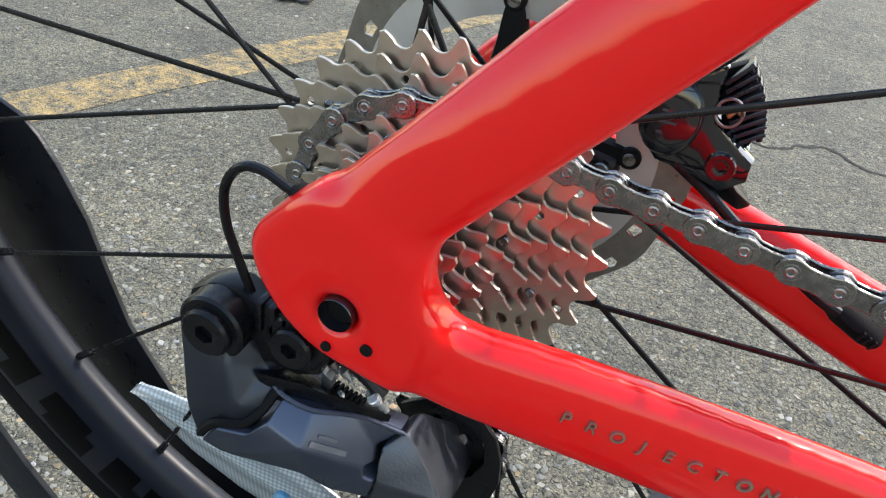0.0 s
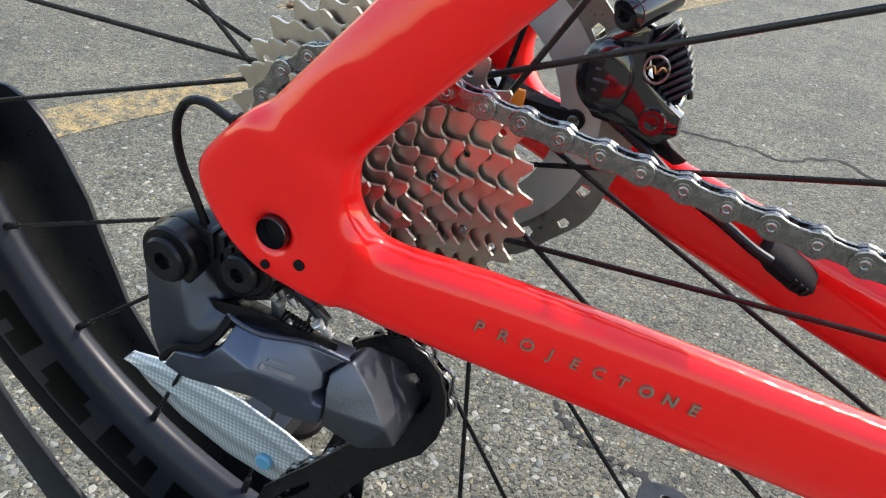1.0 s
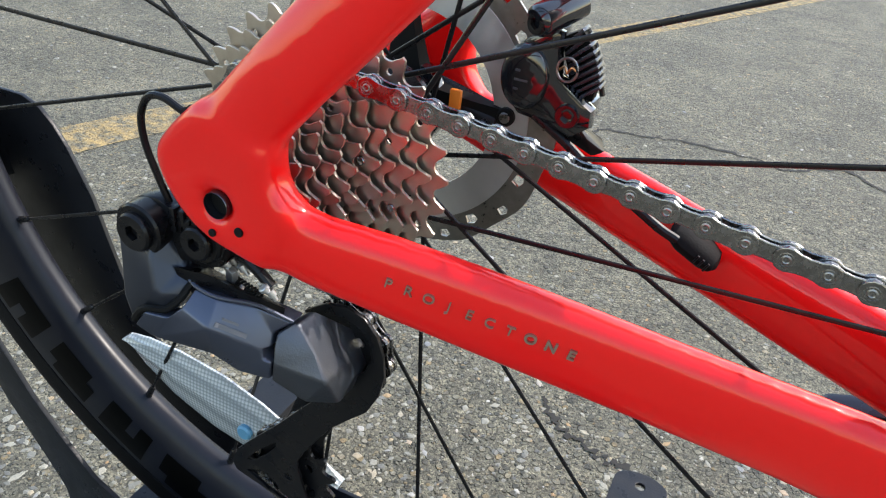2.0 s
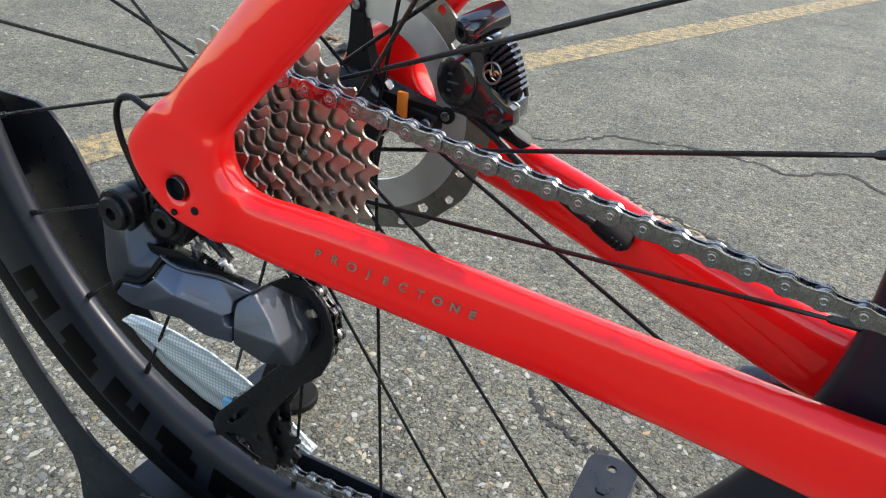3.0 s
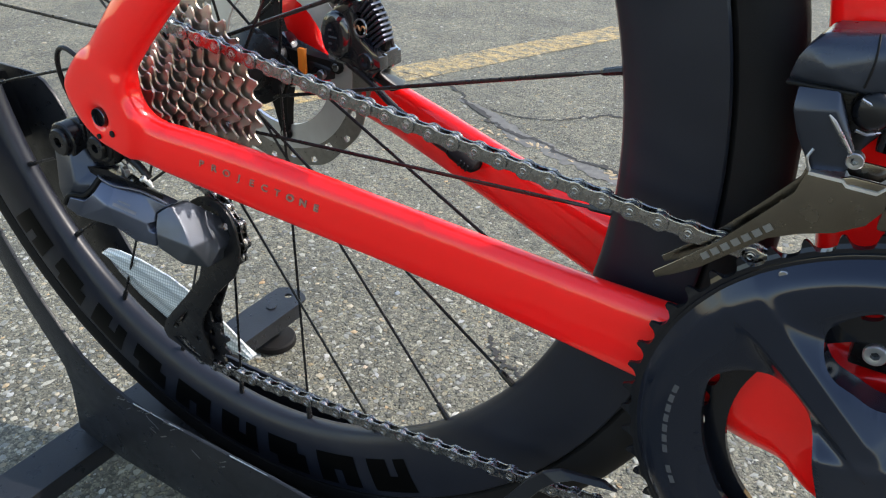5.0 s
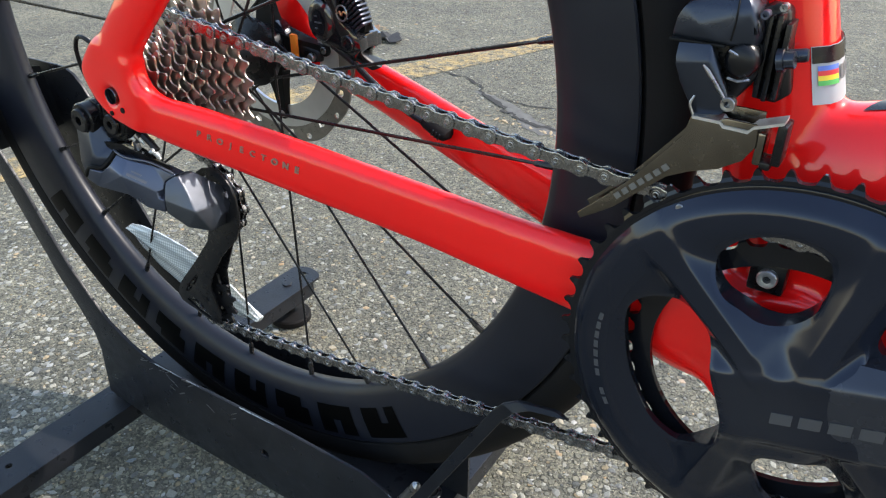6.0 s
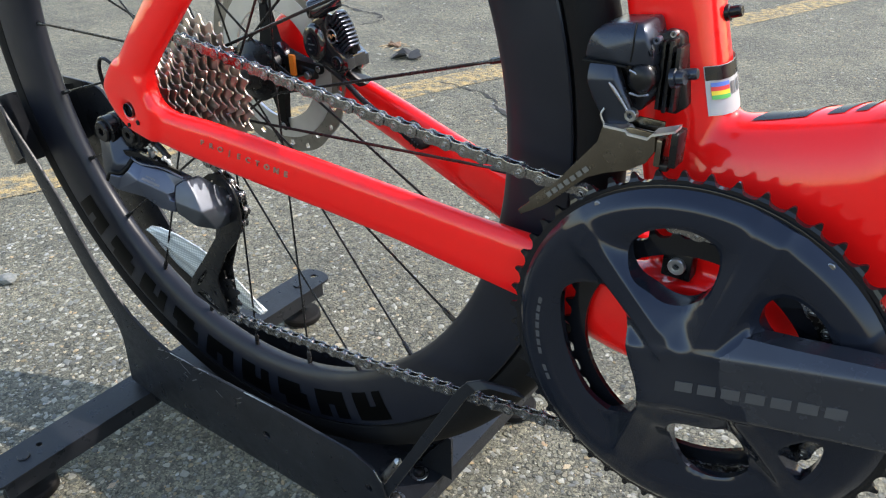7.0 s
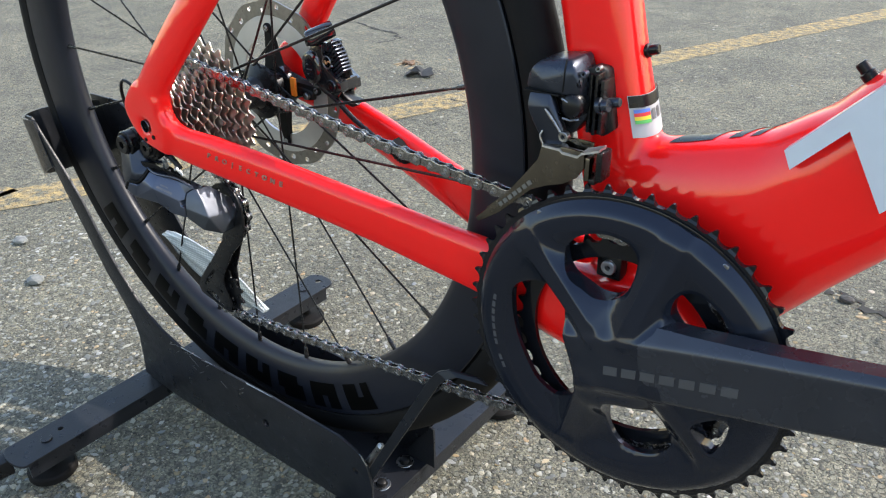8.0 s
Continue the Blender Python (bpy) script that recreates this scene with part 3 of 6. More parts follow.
    for (xb, zb), (xt, zt), hy in down:
        c, d = Vector(((xb + xt) / 2, 0, (zb + zt) / 2)), Vector((xt - xb, 0, zt - zb)) / 2
        ring = []
        for k in range(32):
            t = 2 * math.pi * k / 32
            u, v = math.cos(t), math.sin(t)
            q = (abs(u) ** 2.5 + abs(v) ** 2.5) ** (-1 / 2.5)
            ring.append(c + Vector((0, 1, 0)) * (u * q * hy) + d * (v * q))
        rings.append(ring)
    loft(bm, rings)
    ob = part("frame", bm, RED, bike)
    r = ob.modifiers.new("fuse", "REMESH")
    r.mode, r.voxel_size, r.use_smooth_shade = "VOXEL", 0.0017, True
    s = ob.modifiers.new("flow", "SMOOTH")
    s.factor, s.iterations = 0.5, 40
    return ob


frame_shell = build_frame()


def build_letters():
    """The two silver words on the outer face of the chain stay, each letter on its own."""
    start, end = Vector((0.0645, 0, 0.3950)), Vector((0.1288, 0, 0.3815))
    run = (end - start).normalized()
    gaps = [0, 1, 2, 3, 4, 5, 6, 7, 8, 9]
    for k, ch in zip(gaps, "PROJECTONE"):
        c = bpy.data.curves.new("letter", "FONT")
        c.body, c.size, c.extrude, c.align_x = ch, 0.0056, 0.0005, "CENTER"
        c.offset = 0.00016 if k > 6 else 0.0
        me = bpy.data.meshes.new_from_object(bpy.data.objects.new("letter", c))
        me.materials.clear()
        me.materials.append(SILVER_PRINT)
        p = start + (end - start) * (k / 9)
        y = -0.0778 + 0.232 * (p.x - 0.0641)
        yaw = math.atan(0.232)
        m = Matrix.Translation((p.x, y + LETTER_DY, p.z)) @ Matrix.Rotation(yaw, 4, "Z") @ Matrix.Rotation(math.atan2(-run.z, run.x), 4, "Y") @ Matrix.Rotation(radians(90), 4, "X")
        placed("letter", me, frame_shell, m=m)


LETTER_DY = 0.0004
build_letters()


# ---- rear wheel ----
SPOKE_START = 12.2


def build_wheel():
    bm = bmesh.new()
    half = [(0.2660, 0.0), (0.2664, 0.0035), (0.2685, 0.0066), (0.2740, 0.0098), (0.2830, 0.0125), (0.2950, 0.0140), (0.3070, 0.0141), (0.3145, 0.0137), (0.3155, 0.0128), (0.3150, 0.0095)]
    lathe(bm, half + [(r, -y) for r, y in half[:0:-1]], AX, 160)
    rim = part("rear_rim", bm, RIM, bike, "matte black deep-section carbon rim")
    bm = bmesh.new()
    tyre = [(0.3140, 0.0085), (0.3168, 0.0108), (0.3180, 0.0130), (0.3225, 0.0144), (0.3280, 0.0146), (0.3340, 0.0126), (0.3385, 0.0090), (0.3410, 0.0050), (0.3420, 0.0)]
    lathe(bm, tyre + [(r, -y) for r, y in tyre[-2::-1]], AX, 160)
    part("tyre", bm, RUBBER, rim, "smooth black road tyre")
    # spokes and nipples
    nip = bmesh.new()
    tube(nip, [(0, 0, -0.001), (0, 0, 0.006), (0, 0, 0.011), (0, 0, 0.0125)], [0.0023, 0.0021, 0.0019, 0.0013], 8)
    nip_me = bpy.data.meshes.new("nipple")
    nip.to_mesh(nip_me)
    nip.free()
    nip_me.materials.append(SPOKE)
    for k in range(24):
        a = radians(SPOKE_START + 15 * k)
        drive = k % 2 == 1
        turn = 1 if (k // 2) % 2 == (0 if drive else 1) else -1
        fy, fr = (-0.0165, 0.0225) if drive else (0.0335, 0.0215)
        b = a + turn * radians(76)
        hub = AX + Vector((fr * math.cos(b), fy, fr * math.sin(b)))
        out = AX + Vector((0.268 * math.cos(a), (-0.0012 if drive else 0.0012), 0.268 * math.sin(a)))
        bm = bmesh.new()
        d = (out - hub).normalized()
        flat = d.cross(Vector((0, 1, 0))).normalized()
        rings = []
        for s, w, t in ((0.0, 0.0011, 0.0011), (0.02, 0.0011, 0.0011), (0.05, 0.0012, 0.0007), (0.88, 0.0012, 0.0007), (0.93, 0.001, 0.001), (1.0, 0.001, 0.001)):
            p = hub.lerp(out, s)
            rings.append([p + Vector((0, 1, 0)) * (math.cos(q) * t) + flat * (math.sin(q) * w) for q in (2 * math.pi * i / 8 for i in range(8))])
        loft(bm, rings)
        part("spoke", bm, SPOKE, rim)
        z = -d
        m = Matrix.Translation(out - d * 0.0015) @ z.to_track_quat("Z", "Y").to_matrix().to_4x4()
        placed("nipple", nip_me, rim, m=m)
    # hub
    bm = bmesh.new()
    prof = [(0.0, -0.0200), (0.0255, -0.0200), (0.0262, -0.0185), (0.0262, -0.0155), (0.0240, -0.0140), (0.0160, -0.0100), (0.0130, -0.0020), (0.0130, 0.0180), (0.0155, 0.0270), (0.0235, 0.0315), (0.0255, 0.0325), (0.0255, 0.0360), (0.0200, 0.0380), (0.0175, 0.0400), (0.0175, 0.0560), (0.0120, 0.0580), (0.0110, 0.0705), (0.0, 0.0705)]
    lathe(bm, prof, AX, 48, closed=False)
    part("hub", bm, BLACK, bike, "black wheel hub")
    return rim


rim = build_wheel()


# ---- cassette ----
def sprocket(n, rp, tip=0.0020, lean=0.0006, seat=0.0038):
    """Outline of a toothed wheel: round roller seats between slim teeth that lean to one side."""
    half = 0.00635
    one = [(seat * math.sin(radians(q)), -seat * math.cos(radians(q))) for q in (-76, -50, -25, 0, 25, 50, 76)]
    one += [(0.0049, 0.0008), (half - 0.0009 + lean, tip), (half + 0.0007 + lean, tip), (2 * half - 0.0047, 0.0008)]
    pitch = 2 * math.pi / n
    return [((rp + v) * math.cos(pitch * (k + u / (2 * half))), (rp + v) * math.sin(pitch * (k + u / (2 * half)))) for k in range(n) for u, v in one]


def build_cassette():
    bm = bmesh.new()
    lathe(bm, [(0.0, -0.0670), (0.0135, -0.0670), (0.0150, -0.0655), (0.0150, -0.0640), (0.0130, -0.0630), (0.0150, -0.0620), (0.0150, -0.0300), (0.0300, -0.0240), (0.0300, -0.0225), (0.0, -0.0225)], AX, 40, closed=False)
    body = part("cassette", bm, SPACER, bike, "twelve-speed nickel-plated steel cassette")
    teeth = [30, 27, 24, 21, 19, 17, 16, 15, 14, 13, 12, 11]
    for i, t in enumerate(teeth):
        rp = 12.7e-3 * t / (2 * math.pi) * (0.975 if i < 2 else 0.99)
        y = -0.0250 - 0.0036 * i
        bm = bmesh.new()
        loops = [sprocket(t, rp)]
        if t >= 17:
            holes = max(5, t // 2)
            rr = rp - 0.0062
            loops += [circle(rr * math.cos(2 * math.pi * (k + 0.3) / holes), rr * math.sin(2 * math.pi * (k + 0.3) / holes), 0.0014, 8) for k in range(holes)]
        if t >= 24:
            big = 10
            rr = rp - 0.0175
            loops += [[(rr * math.cos(2 * math.pi * (k + f) / big) * g, rr * math.sin(2 * math.pi * (k + f) / big) * g) for f, g in ((-0.36, 0.88), (0.0, 0.82), (0.36, 0.88), (0.40, 1.06), (0.0, 1.15), (-0.40, 1.06))] for k in range(big)]
        loops.append(circle(0, 0, 0.0145 if t < 24 else 0.019, 32))
        plate(bm, loops, -0.0007, 0.0007, bevel=0.0002)
        m = Matrix.Translation((0, y, AX.z)) @ Matrix.Rotation(radians(7.0 * i + 3 + (0, 5, -3, 6, 1, 8, -4, 3, 9, -2, 5, 0)[i]), 4, "Y")
        part("sprocket", bm, STEEL, body, smooth=False, m=m)
        # shift rivets on the faces of the larger sprockets
        if t >= 19:
            for k in range(4):
                bm = bmesh.new()
                a = radians(40 + 90 * k + 25 * i)
                disc(bm, 0.0017, -0.0016, 0.0, (math.cos(a) * (rp - 0.0060), 0, math.sin(a) * (rp - 0.0060)), 10, 0.0003)
                part("rivet", bm, CHAIN, body, m=m)
    return body


build_cassette()

# ---- drivetrain circles: centre x, centre z, pitch radius, y ----
COG = (0.0, AX.z, 0.0424, -0.0358)
GUIDE = (0.0235, 0.3235, 0.0222, -0.0362)
TENSION = (-0.0035, 0.2290, 0.0243, -0.0372)
SMALL = (BB.x, BB.z, 0.0728, -0.0415)


def tangent(a, b, sa, sb):
    """Touching points of the line from circle a to circle b; s is 1 where the chain turns to the left on it."""
    ca, cb = Vector((a[0], a[1])), Vector((b[0], b[1]))
    d = cb - ca
    ang = math.atan2(d.y, d.x)
    off = math.acos((a[2] * sa - b[2] * sb) / d.length)
    n = ang - off
    u = Vector((math.cos(n), math.sin(n)))
    return ca + u * a[2] * sa, cb + u * b[2] * sb


def chain_path():
    stops = [(SMALL, 1), (COG, 1), (GUIDE, -1), (TENSION, 1), (SMALL, 1)]
    line = []
    legs = [tangent(a[0], b[0], a[1], b[1]) for a, b in zip(stops, stops[1:])]
    for i, (p, q) in enumerate(legs):
        (c0, s0), (c1, s1) = stops[i], stops[i + 1]
        sag = 0.0035 if i == 0 else (0.004 if i == 3 else 0.0)
        steps = 40
        for k in range(steps):
            f = k / steps
            xy = p.lerp(q, f)
            line.append(Vector((xy.x, c0[3] + (c1[3] - c0[3]) * f, xy.y - sag * 4 * f * (1 - f))))
        nxt = legs[(i + 1) % len(legs)][0]
        a0, a1 = math.atan2(q.y - c1[1], q.x - c1[0]), math.atan2(nxt.y - c1[1], nxt.x - c1[0])
        while s1 > 0 and a1 < a0:
            a1 += 2 * math.pi
        while s1 < 0 and a1 > a0:
            a1 -= 2 * math.pi
        steps = 30
        for k in range(steps):
            a = a0 + (a1 - a0) * k / steps
            line.append(Vector((c1[0] + c1[2] * math.cos(a), c1[3], c1[1] + c1[2] * math.sin(a))))
    return line


def link_mesh(name, gap, thick, waist, mat):
    """Two figure-eight side plates, one pitch long."""
    bm = bmesh.new()
    r, h = 0.0043, 0.00635
    out = []
    for k in range(9):
        a = radians(-100 + 200 * k / 8)
        out.append((h + r * math.cos(a), r * math.sin(a)))
    out += [(0.003, waist), (0.0, waist * 0.93), (-0.003, waist)]
    for k in range(9):
        a = radians(80 + 200 * k / 8)
        out.append((-h + r * math.cos(a), r * math.sin(a)))
    out += [(-0.003, -waist), (0.0, -waist * 0.93), (0.003, -waist)]
    for s in (-1, 1):
        plate(bm, [out], *sorted((s * gap, s * (gap + thick))), bevel=0.00042)
    me = bpy.data.meshes.new(name)
    bmesh.ops.recalc_face_normals(bm, faces=bm.faces)
    bm.to_mesh(me)
    bm.free()
    me.materials.append(mat)
    return me


def pin_mesh():
    bm = bmesh.new()
    disc(bm, 0.0037, -0.0010, 0.0010, (0, 0, 0), 14, 0.0003)
    disc(bm, 0.0012, -0.0020, 0.0020, (0, 0, 0), 12, 0.0001)
    for s in (-1, 1):
        lathe(bm, [(0.0009, s * 0.0018), (0.0009, s * 0.0030), (0.0012, s * 0.00315), (0.0016, s * 0.0030), (0.0018, s * 0.00275), (0.0021, s * 0.00275), (0.0023, s * 0.00305), (0.0026, s * 0.0030), (0.0026, s * 0.0018)], (0, 0, 0), 14)
    me = bpy.data.meshes.new("chain_pin")
    bmesh.ops.recalc_face_normals(bm, faces=bm.faces)
    bm.to_mesh(me)
    bm.free()
    me.materials.append(PIN)
    return me


def build_chain():
    line = chain_path()
    pts, length = [line[0]], 0.0
    seg = [(b - a).length for a, b in zip(line, line[1:] + line[:1])]
    total = sum(seg)
    count = 2 * round(total / 0.0127 / 2)
    step = total / count
    outer, inner, pin = link_mesh("chain_link", 0.00200, 0.0009, 0.0035, CHAIN), link_mesh("chain_link", 0.00110, 0.0009, 0.0031, CHAIN), pin_mesh()
    joints, i, left = [], 0, 0.0
    for k in range(count):
        while left > seg[i] + 1e-9:
            left -= seg[i]
            i = (i + 1) % len(seg)
        joints.append(line[i].lerp(line[(i + 1) % len(line)], left / seg[i]))
        left += step
    root = placed("chain", pin, bike, "silver-grey steel bicycle chain", Matrix.Translation(joints[0]))
    root.matrix_basis = Matrix.Translation(joints[0])
    back = Matrix.Translation(-joints[0])
    for k in range(count):
        a, b = joints[k], joints[(k + 1) % count]
        d = (b - a).normalized()
        z = d.cross(Vector((0, 1, 0))).normalized() * -1
        y = z.cross(d).normalized()
        m = Matrix((d, y, z)).transposed().to_4x4()
        m.translation = (a + b) / 2
        ob = placed("chain_link", outer if k % 2 else inner, root)
        ob.matrix_basis = back @ m
        if k:
            ob = placed("chain_pin", pin, root)
            m2 = m.copy()
            m2.translation = a
            ob.matrix_basis = back @ m2


build_chain()


# ---- crankset ----
def ring_teeth(n, r0, r1):
    """Outline of a chainring: slim rounded teeth with wide round seats between them."""
    pts = []
    for k in range(n):
        for f, g in ((0.0, 0.0), (0.16, 0.03), (0.27, 0.16), (0.34, 0.45), (0.40, 0.80), (0.46, 0.98), (0.54, 0.98), (0.60, 0.80), (0.66, 0.45), (0.73, 0.16), (0.84, 0.03)):
            a, r = 2 * math.pi * (k + f) / n, r0 + (r1 - r0) * g
            pts.append((r * math.cos(a), r * math.sin(a)))
    return pts


ARM_DIR = radians(15.5)
# along the arm: distance from the axle, lower and upper half width of the face, width of the upper bevel, outward height of the face and of the back
ARM_ROWS = np.array(((-0.02, 0.0140, 0.0205, 0.0095, 0.0712, 0.0510), (0.03, 0.0145, 0.0205, 0.0092, 0.0727, 0.0525), (0.06, 0.0148, 0.0206, 0.0066, 0.0742, 0.0565), (0.10, 0.0148, 0.0198, 0.0046, 0.0761, 0.0605), (0.15, 0.0140, 0.0180, 0.0038, 0.0784, 0.0645), (0.19, 0.0130, 0.0165, 0.0034, 0.0796, 0.0670)))


def arm_row(s):
    return [float(np.interp(s, ARM_ROWS[:, 0], ARM_ROWS[:, k])) for k in range(1, 6)]


def soft(d):
    """A rounded ramp: zero below zero, rising by one to one above."""
    return d if d > 0.006 else math.log1p(math.exp(1500 * d)) / 1500


def arm_height(s, w):
    """Outward height of the crank arm at a distance along and across it."""
    wl, wu, bevel, top, back = arm_row(s)
    return top - soft(w - wu) * 0.95 - soft(-wl - w) * 1.7 - soft(-0.025 - s) * 1.0 - soft(s - 0.183) * 1.0


def ring_profile(r):
    """Outward height of the hollow ring: a broad, softly domed band with a rounded outer shoulder."""
    if r > 0.0985:
        return 0.0500
    if r > 0.0895:
        f = (0.0985 - r) / 0.0090
        return 0.0502 + 0.0062 * math.sin(f * math.pi / 2) ** 0.9
    if r > 0.0740:
        f = (0.0895 - r) / 0.0155
        return 0.0564 + 0.0010 * math.sin(f * math.pi) - 0.0006 * f
    return 0.0558 - min(0.0022, (0.0740 - r) * 0.28)


def spider_height(x, z):
    """Outward height of the one-piece spider: ring, four flaring arms and the hub, flowing into one another."""
    r = math.hypot(x, z)
    tops = [ring_profile(r), 0.0680 - 42.0 * max(0.0, math.hypot(x, z + 0.008) - 0.018) ** 2]
    for (x0, z0), (x1, z1), left, right in SPIDER_ARMS:
        dx, dz = x1 - x0, z1 - z0
        n = math.hypot(dx, dz)
        s = ((x - x0) * dx + (z - z0) * dz) / n
        q = ((x - x0) * -dz + (z - z0) * dx) / n
        f = min(1.15, max(-0.3, s / n))
        crest = 0.0702 - 0.0136 * max(0.0, f)
        wide = 0.0045 + 0.0025 * max(0.0, f) ** 2
        tops.append(crest - max(0.0, abs(q) - wide) * (left if q > 0 else right) - max(0.0, s - n) * 0.5 - max(0.0, -s - 0.010) * 0.6)
    s, w = x * math.cos(ARM_DIR) + z * math.sin(ARM_DIR), z * math.cos(ARM_DIR) - x * math.sin(ARM_DIR)
    tops.append(arm_height(s, w) - max(0.0, s - 0.040) * 4.0)
    k = 560.0
    big = max(tops)
    return big + math.log(sum(math.exp(k * (t - big)) for t in tops)) / k


SPIDER_ARMS = (((-0.0120, 0.0250), (-0.0610, 0.0610), 1.2, 0.65), ((0.0150, 0.0330), (0.0290, 0.0870), 0.75, 0.8), ((0.0400, -0.0080), (0.0690, -0.0470), 0.65, 0.9), ((-0.0090, -0.0180), (-0.0235, -0.0780), 0.8, 0.75))


def build_spider(parent):
    """The dished spider and ring as one shell with five rounded openings."""
    openings = [
        [(-0.0350, 0.0621), (-0.0317, 0.0687), (-0.0250, 0.0750), (-0.0148, 0.0792), (-0.0047, 0.0800), (0.0041, 0.0775), (0.0090, 0.0723), (0.0106, 0.0642), (0.0093, 0.0549), (0.0053, 0.0477), (-0.0017, 0.0418), (-0.0110, 0.0408), (-0.0197, 0.0439), (-0.0279, 0.0473), (-0.0330, 0.0535)],
        [(-0.0690, 0.0250), (-0.0630, 0.0303), (-0.0549, 0.0330), (-0.0460, 0.0344), (-0.0368, 0.0325), (-0.0284, 0.0224), (-0.0232, 0.0081), (-0.0174, -0.0066), (-0.0154, -0.0167), (-0.0176, -0.0300), (-0.0332, -0.0463), (-0.0423, -0.0463), (-0.0514, -0.0403), (-0.0583, -0.0304), (-0.0655, -0.0152), (-0.0697, 0.0011), (-0.0710, 0.0170)],
        [(0.0022, -0.0297), (0.0086, -0.0246), (0.0178, -0.0231), (0.0282, -0.0252), (0.0364, -0.0321), (0.0425, -0.0429), (0.0430, -0.0505), (0.0358, -0.0591), (0.0252, -0.0640), (0.0139, -0.0645), (0.0062, -0.0580), (0.0018, -0.0472)],
        [(0.0339, 0.0429), (0.0332, 0.0502), (0.0355, 0.0560), (0.0420, 0.0597), (0.0492, 0.0594), (0.0575, 0.0544), (0.0640, 0.0460), (0.0690, 0.0360), (0.0561, 0.0301), (0.0416, 0.0349)],
        [(0.0560, -0.0200), (0.0720, -0.0140), (0.0740, -0.0220), (0.0710, -0.0330), (0.0660, -0.0370)]]
    smooth = []
    for o in openings:
        pts = curve([(x, 0, z) for x, z in (*o, *o[:3])], 6)
        smooth.append(np.array([(p.x, p.z) for p in pts[6:6 + 6 * len(o)]]))
    nr, na = 84, 600
    rr = np.linspace(0.0030, 0.0990, nr)
    aa = np.arange(na) * 2 * math.pi / na
    xs, zs = rr[:, None] * np.cos(aa), rr[:, None] * np.sin(aa)

    def inside(px, pz, poly):
        hit = np.zeros(px.shape, bool)
        for (x0, z0), (x1, z1) in zip(poly, np.roll(poly, -1, 0)):
            if z0 != z1:
                hit ^= ((z0 > pz) != (z1 > pz)) & (px < (x1 - x0) * (pz - z0) / (z1 - z0) + x0)
        return hit
    cx = (xs[:-1] + xs[1:] + np.roll(xs, -1, 1)[:-1] + np.roll(xs, -1, 1)[1:]) / 4
    cz = (zs[:-1] + zs[1:] + np.roll(zs, -1, 1)[:-1] + np.roll(zs, -1, 1)[1:]) / 4
    cut_cells = np.zeros(cx.shape, int)
    for k, poly in enumerate(smooth):
        cut_cells[inside(cx, cz, poly)] = k + 1
    used, edge_of = set(), {}
    quads = []
    for i in range(nr - 1):
        for j in range(na):
            corners = ((i, j), (i + 1, j), (i + 1, (j + 1) % na), (i, (j + 1) % na))
            if cut_cells[i, j]:
                for c in corners:
                    edge_of[c] = cut_cells[i, j] - 1
            else:
                quads.append(corners)
                used.update(corners)
    bm = bmesh.new()
    front, back = {}, {}
    for i, j in sorted(used):
        x, z = xs[i, j], zs[i, j]
        if (i, j) in edge_of:
            poly = smooth[edge_of[i, j]]
            nxt = np.roll(poly, -1, 0)
            d = nxt - poly
            f = np.clip((((x, z) - poly) * d).sum(1) / (d * d).sum(1), 0, 1)
            near = poly + d * f[:, None]
            x, z = near[np.argmin(((near - (x, z)) ** 2).sum(1))]
        drop = 0.0007 if (i, j) in edge_of else 0.0
        front[i, j] = bm.verts.new((x, drop - spider_height(x, z), z))
        back[i, j] = bm.verts.new((x, -0.0492, z))
    bm.faces.new([front[0, j] for j in range(na)])
    rim_edges = {}
    for q in quads:
        bm.faces.new([front[c] for c in q])
        bm.faces.new([back[c] for c in reversed(q)])
        for a, b in zip(q, q[1:] + q[:1]):
            key = (a, b) if a < b else (b, a)
            rim_edges[key] = rim_edges.get(key, 0) + 1
    for (a, b), count in rim_edges.items():
        if count == 1 and not (a[0] == 0 and b[0] == 0):
            bm.faces.new((front[a], front[b], back[b], back[a]))
    inner = [v for key, v in front.items() if key not in edge_of and 0 < key[0] < nr - 1]
    for _ in range(6):
        bmesh.ops.smooth_vert(bm, verts=inner, factor=0.5, use_axis_x=False, use_axis_y=True, use_axis_z=False)
    return part("spider", bm, SPIDER, parent, "black spider and hollow ring with rounded openings, satin hub")


